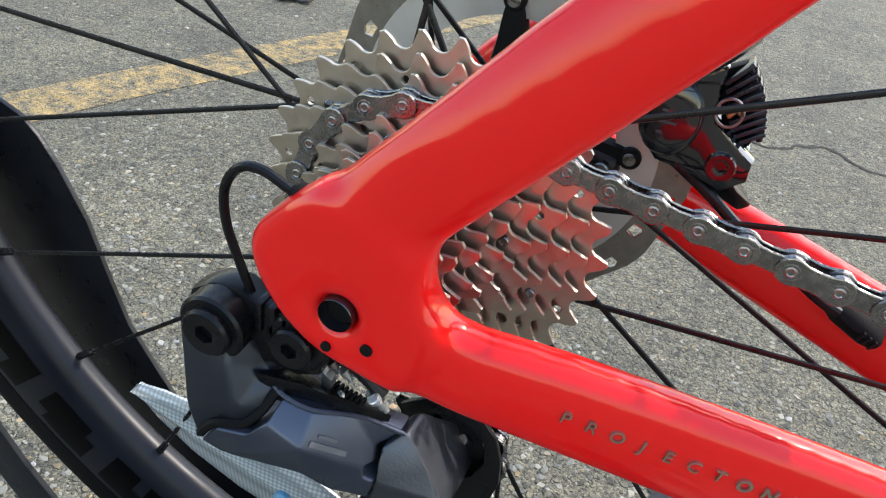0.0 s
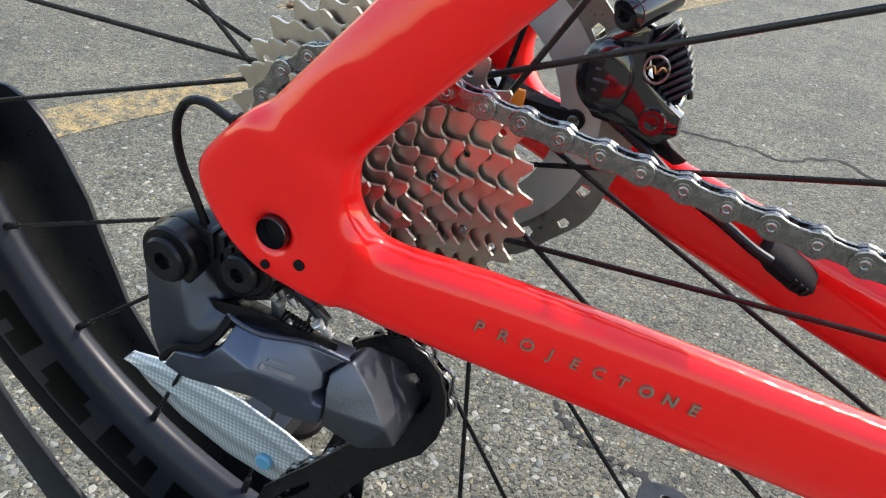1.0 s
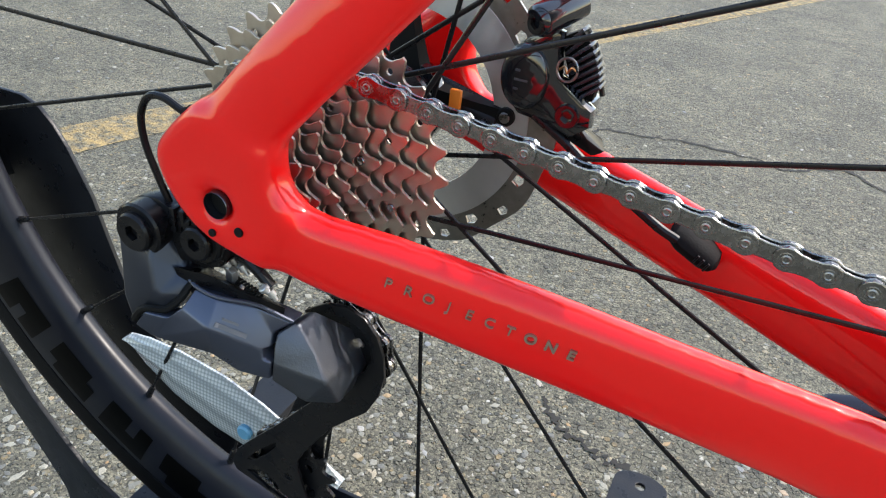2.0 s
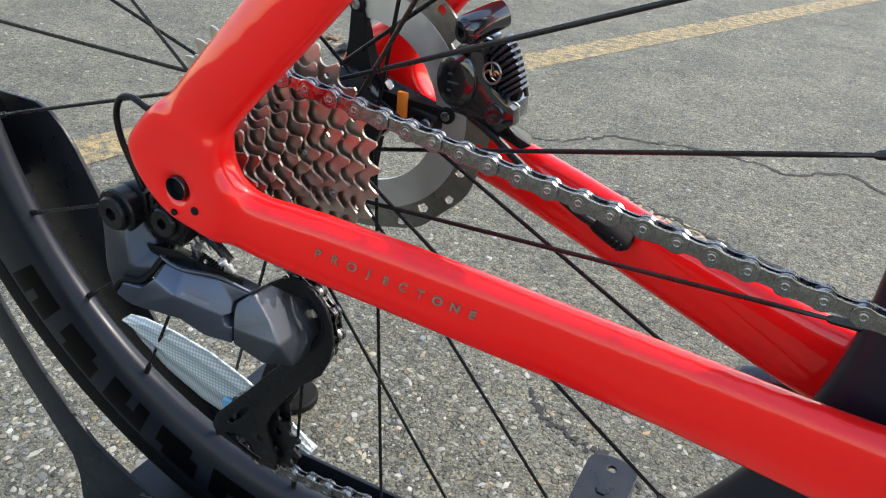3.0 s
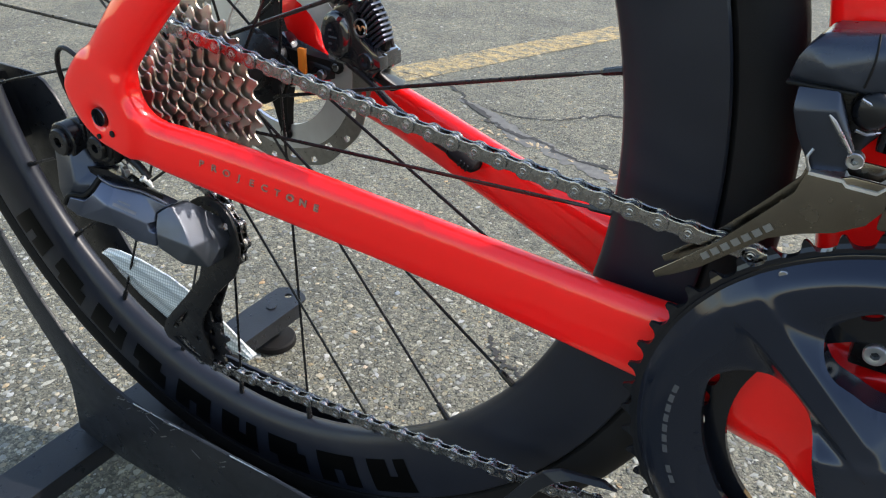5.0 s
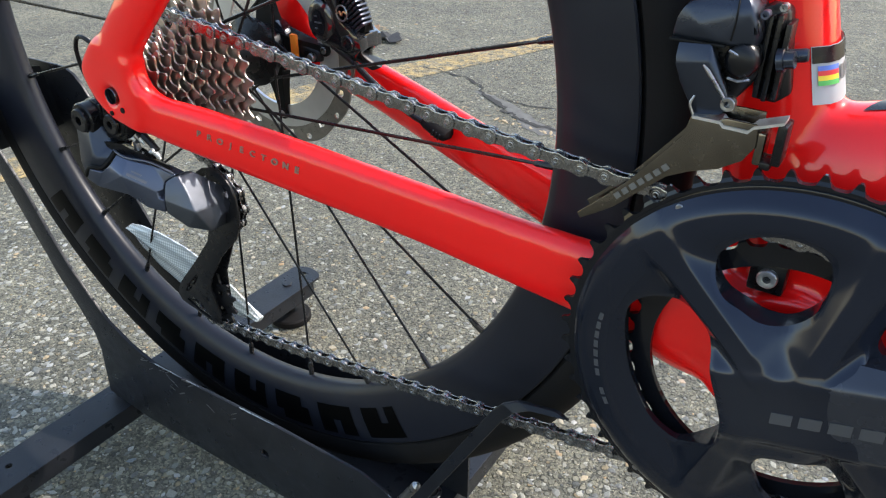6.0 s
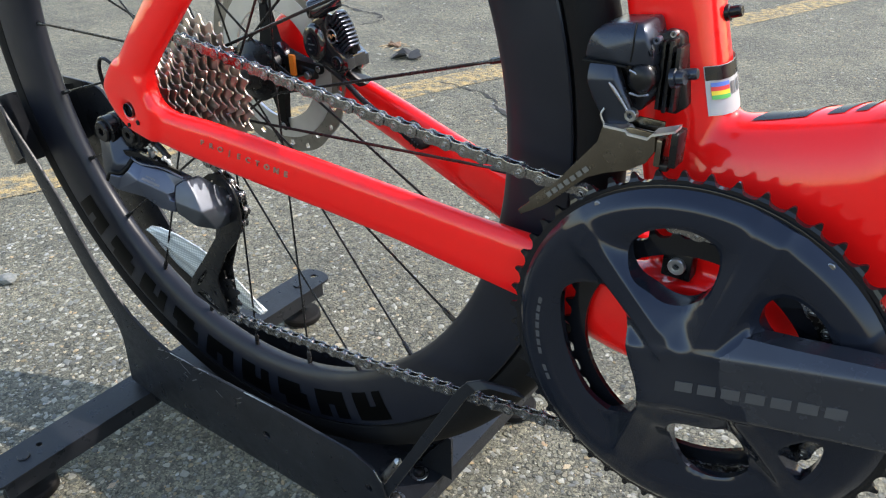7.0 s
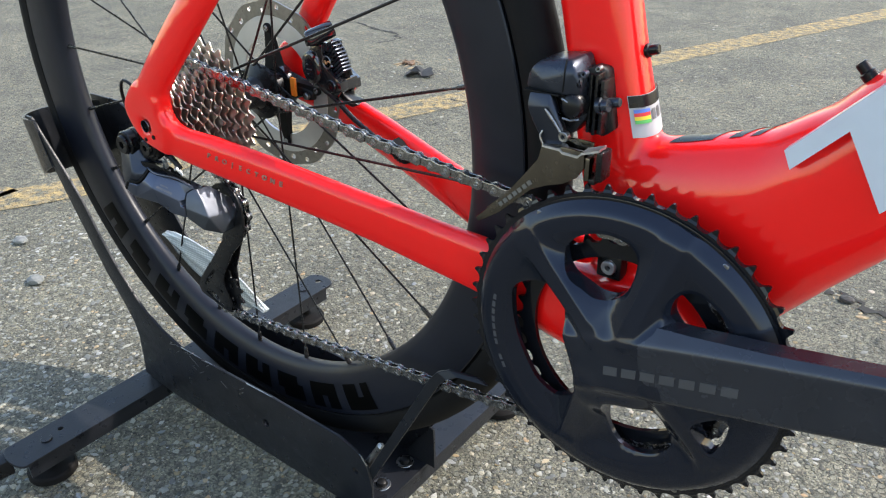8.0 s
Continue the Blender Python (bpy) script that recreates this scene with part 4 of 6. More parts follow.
def build_crankset():
    c = (BB.x, BB.z)
    bm = bmesh.new()
    n = 52
    plate(bm, [ring_teeth(n, 0.1018, 0.1072), circle(0, 0, 0.0905, 96)], -0.0490, -0.0455, bevel=0.0)
    for v in bm.verts:
        if math.hypot(v.co.x, v.co.z) > 0.1040:
            v.co.y = -0.0472 + (v.co.y + 0.0472) * 0.5
    m = Matrix.Translation((c[0], 0, c[1])) @ Matrix.Rotation(radians(2), 4, "Y")
    ring = part("large_chainring", bm, RING, bike, "black toothed outer chainring", smooth=False, m=m)
    # shift pins and stepped ramps between the teeth and the cover
    bm = bmesh.new()
    lathe(bm, [(0.0978, -0.0500), (0.0992, -0.0504), (0.1004, -0.0500), (0.1004, -0.0488), (0.0978, -0.0488)], (0, 0, 0), 128)
    part("ring_edge", bm, RING, ring)
    bm = bmesh.new()
    plate(bm, [ring_teeth(36, 0.0692, 0.0745), circle(0, 0, 0.0600, 64)], -0.0430, -0.0400)
    for v in bm.verts:
        if math.hypot(v.co.x, v.co.z) > 0.0720:
            v.co.y = -0.0415 + (v.co.y + 0.0415) * 0.5
    part("small_chainring", bm, RING, ring, "black toothed inner chainring", smooth=False)
    # silver locating dots on the large ring
    for a in (127, 57, -57, -122):
        bm = bmesh.new()
        disc(bm, 0.0019, -0.0524, -0.0490, (0.0966 * math.cos(radians(a)), 0, 0.0966 * math.sin(radians(a))), 14, 0.0004)
        part("ring_dot", bm, BARE, ring)
    u, w = Vector((math.cos(ARM_DIR), 0, math.sin(ARM_DIR))), Vector((-math.sin(ARM_DIR), 0, math.cos(ARM_DIR)))
    bm = bmesh.new()
    rows = []
    for s in (*np.arange(0.018, 0.172, 0.005), *(0.172 + 0.018 * math.sin(q) for q in np.linspace(0.1, 1.5, 9))):
        wl, wu, bevel, top, back = arm_row(s)
        lo, hi = -wl - 0.0040, wu + bevel
        q = math.sqrt(max(0.01, 1 - (max(0.0, s - 0.172) / 0.018) ** 2))
        mid = (lo + hi) / 2
        ws = [mid + (lo - mid + (hi - lo) * k / 27) * q for k in range(28)]
        face = [u * s + w * p + Vector((0, -arm_height(s, p) + max(-0.0001, 0.0003 - (s - 0.018) / 0.03 * 0.001), 0)) for p in ws]
        rows.append(face + [u * s + w * ws[-1] + Vector((0, -back, 0)), u * s + w * ws[0] + Vector((0, -back, 0))])
    loft(bm, rows)
    crank = part("crank_arm", bm, CRANK, bike, "dark graphite aluminium crank arm", m=Matrix.Translation((BB.x, 0, BB.z)))
    build_spider(crank)
    # arm on the far side, turned half round
    bm = bmesh.new()
    rings = []
    for s, hw, y0, y1 in ((-0.018, 0.012, 0.056, 0.068), (-0.010, 0.019, 0.054, 0.071), (0.020, 0.0190, 0.056, 0.0735), (0.060, 0.0178, 0.061, 0.0765), (0.110, 0.0165, 0.067, 0.0810), (0.160, 0.0165, 0.071, 0.0850), (0.174, 0.0150, 0.072, 0.0855), (0.182, 0.0100, 0.073, 0.0850), (0.186, 0.0040, 0.074, 0.0845)):
        ym, yh = (y0 + y1) / 2, (y1 - y0) / 2
        rings.append([u * -s + w * (hw * p) + Vector((0, ym + yh * q, 0)) for p, q in ((-1, -0.3), (-0.8, -1), (0.8, -1), (1, -0.3), (1, 0.4), (0.6, 1), (-0.6, 1), (-1, 0.4))])
    loft(bm, rings)
    bmesh.ops.bevel(bm, geom=[e for e in bm.edges if e.calc_face_angle(0) > 0.25], offset=0.0012, segments=2, affect="EDGES", profile=0.6)
    part("far_crank_arm", bm, CRANK, crank, "dark graphite crank arm on the far side")
    bm = bmesh.new()
    disc(bm, 0.0120, -0.0500, 0.0580, (0, 0, 0), 32, 0.001)
    part("axle_tube", bm, RING, crank)
    bm = bmesh.new()
    disc(bm, 0.0200, -0.0500, -0.0380, (0, 0, 0), 32, 0.001)
    part("spindle", bm, RING, crank)


build_crankset()


# ---- wheel stand ----
stand = thing("wheel_stand", (0.0, 0, 0.0), "black powder-coated steel floor stand holding the rear wheel", "bicycle stand")


def build_stand():
    # near side plate with a slim rear horn, far side plate with a broad one
    front = [(-0.120, 0.050), (0.170, 0.050), (0.186, 0.062), (0.189, 0.090), (0.184, 0.114), (0.172, 0.127), (0.150, 0.133), (0.060, 0.134), (-0.050, 0.131), (-0.088, 0.131), (-0.118, 0.140)]
    rear = [(-0.302, 0.352), (-0.2880, 0.3410), (-0.2745, 0.3115), (-0.2443, 0.2500), (-0.2105, 0.1855), (-0.1890, 0.1540), (-0.1745, 0.1300), (-0.1715, 0.1100), (-0.1770, 0.0570)]
    near = [*front, (-0.146, 0.155), (-0.1655, 0.1750), (-0.1880, 0.2030), (-0.2060, 0.2330), (-0.2246, 0.2690), (-0.2475, 0.3000), (-0.2700, 0.3270), (-0.2900, 0.3520), *rear]
    far_rear = [(-0.3200, 0.3520), (-0.3180, 0.3200), (-0.2950, 0.2600), (-0.2550, 0.1900), (-0.2050, 0.1350), (-0.1715, 0.1100), (-0.1770, 0.0570)]
    far = [*front, (-0.150, 0.165), (-0.1740, 0.2000), (-0.1935, 0.2300), (-0.2050, 0.2640), (-0.2145, 0.2950), (-0.2300, 0.3250), (-0.2400, 0.3390), (-0.2500, 0.3480), (-0.2640, 0.3530), *far_rear]
    for o, y in ((near, -0.0500), (far, 0.0370)):
        bm = bmesh.new()
        plate(bm, [o, circle(0.044, 0.0932, 0.0046, 14), circle(0.1693, 0.1013, 0.0035, 12)], y - 0.0015, y + 0.0015, bevel=0.0006)
        part("side_plate", bm, COAT, stand)
    # bare scratches along the upper edge of the near plate
    rng = random.Random(4)
    for k in range(22):
        x, z = rng.uniform(-0.105, 0.02), 0.131 - rng.random() ** 2 * 0.022
        bm = bmesh.new()
        w, h, t = rng.uniform(0.0010, 0.0052), rng.uniform(0.0002, 0.0006), rng.uniform(-0.9, 0.6)
        box(bm, -w, w, -0.0001, 0.0003, -h, h, m=Matrix.Translation((x, -0.0516, z)) @ Matrix.Rotation(t, 4, "Y"))
        part("scratch", bm, BARE, stand, smooth=False)
    # bare steel lines for worn paint and the edge highlight along the near plate's top
    for x0, x1, z0, z1 in ((-0.112, -0.094, 0.1368, 0.1318), (-0.088, -0.052, 0.1312, 0.1312), (-0.046, -0.030, 0.1313, 0.1317), (0.020, 0.060, 0.1330, 0.1341), (0.1755, 0.1835, 0.1250, 0.1150)):
        bm = bmesh.new()
        tube(bm, [(x0, -0.0506, z0), (x0 + 0.002, -0.0508, z0 + (z1 - z0) * 0.1), ((x0 + x1) / 2, -0.0507, (z0 + z1) / 2), (x1, -0.0506, z1)], [0.0002, 0.0006, 0.0005, 0.0002], 6)
        part("worn_highlight_edge", bm, BARE, stand)
    # cup that wraps round the tyre between the tops of the horns
    bm = bmesh.new()
    rings = []
    k = 17
    for i in range(k):
        a = radians(-90 + 180 * i / (k - 1))
        s, c = math.sin(a), math.cos(a)
        x, y = -0.284 - 0.074 * c, -0.0065 + 0.0435 * s
        zt, zb = 0.350 - 0.012 * c, 0.300 - 0.036 * c
        n = Vector((-c / 0.074, s / 0.0435, 0)).normalized() * 0.003
        p0, p1 = Vector((x + 0.016, y, zb)), Vector((x, y, zt))
        rings.append([p0, p1, p1 + n, p0 + n])
    loft(bm, rings)
    part("tyre_cup", bm, COAT, stand, "matte black cup that wraps the tyre")
    # front cradle: slanting straps beside the tyre
    for y in (-0.0470, 0.0400):
        bm = bmesh.new()
        pts = [(0.178, y, 0.090), (0.192, y, 0.1165), (0.230, y, 0.187), (0.262, y, 0.2460), (0.2695, y, 0.2560), (0.2780, y + 0.004, 0.2590), (0.300, y + 0.012, 0.2560)]
        rings = [[Vector(p) + Vector((dx * 0.9, dy, -dx * 0.4)) for dx, dy in ((-0.0045, -0.0012), (0.0045, -0.0012), (0.0045, 0.0012), (-0.0045, 0.0012))] for p in pts]
        loft(bm, rings)
        bmesh.ops.bevel(bm, geom=bm.edges[:], offset=0.0004, segments=1, affect="EDGES")
        part("front_strap", bm, COAT, stand, smooth=False)
    bm = bmesh.new()
    tube(bm, [(0.172, -0.0440, 0.098), (0.176, -0.0440, 0.1055), (0.197, -0.0440, 0.1420), (0.1985, -0.0440, 0.1445)], [0.0030, 0.0038, 0.0034, 0.0010], 12)
    part("strap_rod", bm, BARE, stand)
    for x, y in ((0.1661, 0.0205), (0.1673, -0.0166)):
        bm = bmesh.new()
        tube(bm, [(x, y, 0.0540), (x, y, 0.0556), (x, y, 0.0557), (x, y, 0.0590), (x, y, 0.0598)], [0.0060, 0.0060, 0.0044, 0.0044, 0.0030], 16)
        part("base_bolt", bm, SPACER, stand, "dark steel bolt")
        bm = bmesh.new()
        tube(bm, [(x, y, 0.0542), (x, y, 0.0552)], [0.0095, 0.0088], 20)
        part("washer", bm, BARE, stand)
    # folded gusset that holds the strap, open towards the front
    bm = bmesh.new()
    plate(bm, [[(0.1560, 0.0548), (0.1960, 0.0548), (0.1960, 0.1050), (0.1920, 0.1060)]], 0.0310, 0.0335)
    part("gusset", bm, COAT, stand, smooth=False)
    # cross arms: folded channel bars with rounded ends
    for x0, x1, ya, yb in ((-0.190, -0.146, -0.222, 0.240), (0.140, 0.186, -0.235, 0.246)):
        bm = bmesh.new()
        xm, r = (x0 + x1) / 2, (x1 - x0) / 2
        o = [(xm + r * math.cos(radians(a)), yb - r * 0.6 + r * 0.6 * math.sin(radians(a))) for a in range(0, 181, 20)] + [(xm - r * math.cos(radians(a)), ya + r * 0.4 - r * 0.4 * math.sin(radians(a))) for a in range(0, 181, 20)]
        holes = [circle(xm, yb - 0.016, 0.0042, 12), circle(xm - 0.004, -0.163, 0.0030, 10)]
        plate(bm, [o, *holes], -0.0520, -0.0490, bevel=0.0007)
        bmesh.ops.transform(bm, matrix=Matrix(((1, 0, 0, 0), (0, 0, 1, 0), (0, -1, 0, 0), (0, 0, 0, 1))), verts=bm.verts)
        for q in (x0 + 0.0015, x1 - 0.0015):
            box(bm, q - 0.0015, q + 0.0015, ya + 0.010, yb - 0.022, 0.0330, 0.0500)
        arm = part("cross_arm", bm, COAT, stand, smooth=False)
        for y in ((-0.181 if x0 < 0 else ya + 0.034), yb - 0.045):
            bm = bmesh.new()
            prof = [(0.0, 0.0), (0.0225, 0.0), (0.0255, 0.002), (0.0255, 0.0085), (0.0235, 0.0105), (0.010, 0.0125), (0.006, 0.0135), (0.006, 0.050), (0.0, 0.050)]
            rings = [[Vector((xm - (0.010 if x0 < 0 and y < 0 else 0.0) + rr * math.cos(2 * math.pi * i / 28), y, zz)) + Vector((0, rr * math.sin(2 * math.pi * i / 28), 0)) for i in range(28)] for rr, zz in prof[1:-1]]
            loft(bm, rings)
            part("foot", bm, RUBBER, arm, "round black rubber levelling foot")
            bm = bmesh.new()
            disc(bm, 0.0060, -0.0015, 0.0012, (0, 0, 0), 6 if y > 0 else 16, 0.0005)
            part("foot_screw", bm, COAT, arm, m=Matrix.Translation((xm, y, 0.0525)) @ Matrix.Rotation(radians(90), 4, "X"))
    # folded black end piece on the near rear arm
    bm = bmesh.new()
    hull(bm, [(-0.204, -0.236, 0.046), (-0.178, -0.238, 0.046), (-0.172, -0.216, 0.049), (-0.196, -0.214, 0.049), (-0.206, -0.240, 0.026), (-0.180, -0.242, 0.026), (-0.172, -0.218, 0.030), (-0.196, -0.216, 0.030)], 0.002)
    part("arm_end", bm, BLACK, stand)
    # channel floor between the side plates
    bm = bmesh.new()
    box(bm, -0.175, 0.186, -0.0485, 0.0355, 0.0522, 0.0548)
    part("channel_floor", bm, COAT, stand, smooth=False)


build_stand()


# ---- rear derailleur ----
def facets(v, faces, depth, bevel):
    """A solid with a faceted near side: named corners, faces as strings of names, and a plain back."""
    bm = bmesh.new()
    at = {k: bm.verts.new(p) for k, p in v.items()}
    for f in faces:
        bm.faces.new([at[k] for k in f])
    rim_edges = [e for e in bm.edges if e.is_boundary]
    ext = bmesh.ops.extrude_edge_only(bm, edges=rim_edges)
    vs = [g for g in ext["geom"] if isinstance(g, bmesh.types.BMVert)]
    bmesh.ops.translate(bm, vec=(0, depth, 0), verts=vs)
    bmesh.ops.holes_fill(bm, edges=[e for e in bm.edges if e.is_boundary], sides=0)
    bmesh.ops.recalc_face_normals(bm, faces=bm.faces)
    bmesh.ops.bevel(bm, geom=[e for e in bm.edges if len(e.link_faces) == 2 and e.calc_face_angle(0) > 0.10], offset=bevel, segments=3, affect="EDGES", profile=0.5, clamp_overlap=True)
    return bm


def build_rear_derailleur():
    # hanger bracket behind the two big bolts
    bm = bmesh.new()
    o = [(-0.0555, 0.3830), (-0.0535, 0.3915), (-0.0455, 0.3975), (-0.0370, 0.3985), (-0.0310, 0.3960), (-0.0270, 0.3968), (-0.0215, 0.3955), (-0.0170, 0.3968), (-0.0090, 0.3935), (-0.0050, 0.3860),
         (-0.0080, 0.3770), (-0.0160, 0.3735), (-0.0250, 0.3745), (-0.0330, 0.3700), (-0.0480, 0.3700), (-0.0545, 0.3750)]
    plate(bm, [o], -0.0790, -0.0690, bevel=0.0018)
    body = part("rear_derailleur", bm, BLACK, bike, "electronic rear derailleur in graphite grey and black")
    for c, r, y0, nm in (((-0.0412, 0, 0.3863), 0.0100, -0.0895, "pivot_bolt"), ((-0.0161, 0, 0.3868), 0.0086, -0.0835, "hanger_bolt")):
        bm = bmesh.new()
        disc(bm, r + 0.0012, y0 + 0.0030, -0.0745, c, 32, 0.0009)
        collar = part("collar", bm, BLACK, body)
        bolt_head(collar, nm, (c[0], y0, c[2]), r * 0.82, 0.006, BLACK, 0.42)
    # small raised ribs on the bracket
    for x in (-0.0285, -0.0240, -0.0195):
        bm = bmesh.new()
        box(bm, x - 0.0012, x + 0.0012, -0.0805, -0.0690, 0.3870, 0.3975, 0.0006)
        part("rib", bm, BLACK, body)
    # outer body hanging from the pivot bolt, hollowed towards the hooked end of the link
    v = dict(k=(-0.0538, -0.0850, 0.3825), l=(-0.0346, -0.0820, 0.3893), a=(-0.0517, -0.0870, 0.3710), b=(-0.0478, -0.0915, 0.3566), c=(-0.0433, -0.0925, 0.3452), d=(-0.0366, -0.0915, 0.3533), e=(-0.0288, -0.0880, 0.3508), f=(-0.0228, -0.0845, 0.3607),
             g=(-0.0204, -0.0800, 0.3671), h=(-0.0256, -0.0780, 0.3717), i=(-0.0342, -0.0880, 0.3770), j=(-0.0300, -0.0922, 0.3632))
    bm = facets(v, ("kail", "lih", "abji", "bcdj", "dej", "efj", "fghj", "hij"), 0.014, 0.0016)
    part("b_knuckle", bm, ALLOY, body, "graphite grey outer body")
    # main link: a hooked bright end, a broad printed face and a darker underside
    v = dict(a=(-0.0400, -0.0945, 0.3465), b=(-0.0343, -0.0945, 0.3548), c=(-0.0251, -0.0915, 0.3537), d=(-0.0201, -0.0880, 0.3590), e=(-0.0183, -0.0825, 0.3651), f=(-0.0083, -0.0815, 0.3636), g=(-0.0074, -0.0890, 0.3542), h=(-0.0343, -0.0915, 0.3405),
             r=(0.0020, -0.0712, 0.3583), i=(0.0158, -0.0645, 0.3510), j=(0.0098, -0.0694, 0.3466), k=(0.0108, -0.0724, 0.3418), l=(0.0084, -0.0757, 0.3416), m=(0.0092, -0.0762, 0.3372), n=(0.0124, -0.0752, 0.3360), o=(0.0105, -0.0740, 0.3254), p=(-0.0016, -0.0790, 0.3280), q=(-0.0099, -0.0850, 0.3379))
    bm = facets(v, ("abch", "cdgh", "defg", "frjlg", "rij", "jkl", "lmpqg", "mnop", "ghq"), 0.009, 0.0009)
    link = part("outer_link", bm, ALLOY_LIGHT, body, "smooth grey painted outer link")
    # raised bright lip where the link passes under the bracket
    bm = bmesh.new()
    tube(bm, curve([(-0.0236, -0.0800, 0.3682), (-0.0183, -0.0815, 0.3662), (-0.0083, -0.0808, 0.3644), (0.0049, -0.0740, 0.3620), (0.0178, -0.0668, 0.3542)], 5), 0.0009, 8)
    part("link_lip", bm, ALLOY_LIGHT, body)
    # black tube that stands for the shade in the gap under the hooked end
    bm = bmesh.new()
    tube(bm, curve([(-0.0190, -0.0785, 0.3690), (-0.0215, -0.0815, 0.3650), (-0.0238, -0.0855, 0.3598), (-0.0280, -0.0890, 0.3556), (-0.0330, -0.0918, 0.3560), (-0.0372, -0.0930, 0.3540), (-0.0418, -0.0935, 0.3470)], 4), [0.0008] + [0.0017] * 23 + [0.0006], 8)
    part("gap_shade_tube", bm, DARK, body)
    # print on the link: two short bars in place of the maker's mark
    o0, o1, o2 = Vector((-0.0083, -0.0815, 0.3636)), Vector((0.0084, -0.0757, 0.3416)), Vector((-0.0074, -0.0890, 0.3542))
    n = (o1 - o0).cross(o2 - o0).normalized()
    n = n if n.y < 0 else -n
    run = (o1 - o2).normalized()
    up = n.cross(run)
    up = up if up.z > 0 else -up
    for s, lift, w, h in ((0.0075, 0.0058, 0.0072, 0.0011), (0.0090, 0.0028, 0.0140, 0.0019)):
        m = Matrix((run, -n, up)).transposed().to_4x4()
        m.translation = o2 + run * s + up * lift
        bm = bmesh.new()
        box(bm, -w / 2, w / 2, -0.0006, 0.0006, -h / 2, h / 2, m=m)
        part("print_bar", bm, GREY_PRINT, link, smooth=False)
    # lower knuckle: speckled dark face, a bright face turned to the front and a rounded underside
    v = dict(a=(0.0168, -0.0660, 0.3516), b=(0.0189, -0.0635, 0.3505), c=(0.0268, -0.0640, 0.3394), d=(0.0345, -0.0675, 0.3297), e=(0.0128, -0.0745, 0.3351), f=(0.0127, -0.0733, 0.3424), g=(0.0121, -0.0708, 0.3478), h=(0.0274, -0.0480, 0.3359), i=(0.0328, -0.0447, 0.3268),
             j=(0.0364, -0.0480, 0.3197), k=(0.0337, -0.0560, 0.3090), l=(0.0243, -0.0680, 0.3147), m=(0.0113, -0.0738, 0.3252))
    bm = facets(v, ("abcdefg", "bhidc", "dijk", "dkl", "deml"), 0.012, 0.0011)
    part("p_knuckle", bm, KNUCKLE, body, "faceted graphite lower knuckle")
    bm = bmesh.new()
    hull(bm, [(0.0040, -0.0700, 0.3500), (0.0170, -0.0600, 0.3480), (0.0040, -0.0740, 0.3330), (0.0180, -0.0660, 0.3230), (0.0020, -0.0620, 0.3480), (0.0180, -0.0540, 0.3400), (0.0060, -0.0640, 0.3300), (0.0200, -0.0560, 0.3200)], 0.001)
    part("pivot_block", bm, DARK, body)
    # limit screws and spring on a black arm between body and chain stay
    bm = bmesh.new()
    for a, b in (((-0.0150, 0.3790), (-0.0018, 0.3786)), ((-0.0018, 0.3786), (0.0046, 0.3747)), ((0.0046, 0.3747), (0.0100, 0.3702))):
        tube(bm, [(a[0], -0.0700, a[1]), (b[0], -0.0700, b[1])], 0.0024, 10)
    part("screw_arm", bm, BLACK, body)
    for k, p in enumerate(((-0.0075, -0.0725, 0.3785), (-0.0030, -0.0725, 0.3770), (0.0065, -0.0720, 0.3720), (0.0098, -0.0715, 0.3692))):
        bm = bmesh.new()
        a = Vector(p)
        tube(bm, [a, a + Vector((0.0012, 0.0008, -0.0024)), a + Vector((0.0013, 0.0009, -0.0026)), a + Vector((0.0022, 0.0014, -0.0046))], [0.0017, 0.0017, 0.0010, 0.0010], 12)
        part("limit_screw", bm, FIN if k % 2 else PIN, body)
    for a, b, r in (((-0.0109, -0.0740, 0.3772), (-0.0090, -0.0720, 0.3742), 0.0027), ((0.0080, -0.0735, 0.3715), (0.0096, -0.0715, 0.3682), 0.0022), ((-0.0040, -0.0730, 0.3660), (-0.0020, -0.0715, 0.3638), 0.0018)):
        bm = bmesh.new()
        p, q = Vector(a), Vector(b)
        tube(bm, [p, p.lerp(q, 0.08), p.lerp(q, 0.45), p.lerp(q, 0.46), q], [r * 0.8, r, r, r * 0.6, r * 0.6], 14)
        part("limit_screw", bm, FIN, body, "bright steel adjusting screw")
    bm = bmesh.new()
    hull(bm, [(-0.0100, -0.0738, 0.3745), (-0.0060, -0.0742, 0.3722), (-0.0098, -0.0735, 0.3668), (-0.0068, -0.0738, 0.3655), (-0.0100, -0.0700, 0.3745), (-0.0060, -0.0700, 0.3722), (-0.0098, -0.0700, 0.3668), (-0.0068, -0.0700, 0.3655)], 0.0005)
    part("screw_block", bm, FIN, body, "bright steel screw block")
    bm = bmesh.new()
    tube(bm, [(-0.0085 + 0.0120 * i / 26 + 0.0008 * math.cos(i * 1.8), -0.0700 + 0.0024 * math.sin(i * 1.8), 0.3655 - 0.0030 * i / 26 + 0.0022 * math.cos(i * 1.8)) for i in [j * 0.3 for j in range(87)]], 0.0006, 6)
    part("spring", bm, DARK, body)
    bm = bmesh.new()
    hull(bm, [(-0.0270, -0.0840, 0.3735), (-0.0120, -0.0810, 0.3735), (0.0010, -0.0760, 0.3675), (0.0120, -0.0640, 0.3570), (-0.0270, -0.0800, 0.3600), (-0.0120, -0.0740, 0.3560), (0.0100, -0.0630, 0.3450), (0.0060, -0.0610, 0.3560), (-0.0200, -0.0720, 0.3700)], 0.0008)
    part("inner_link", bm, BLACK, body)
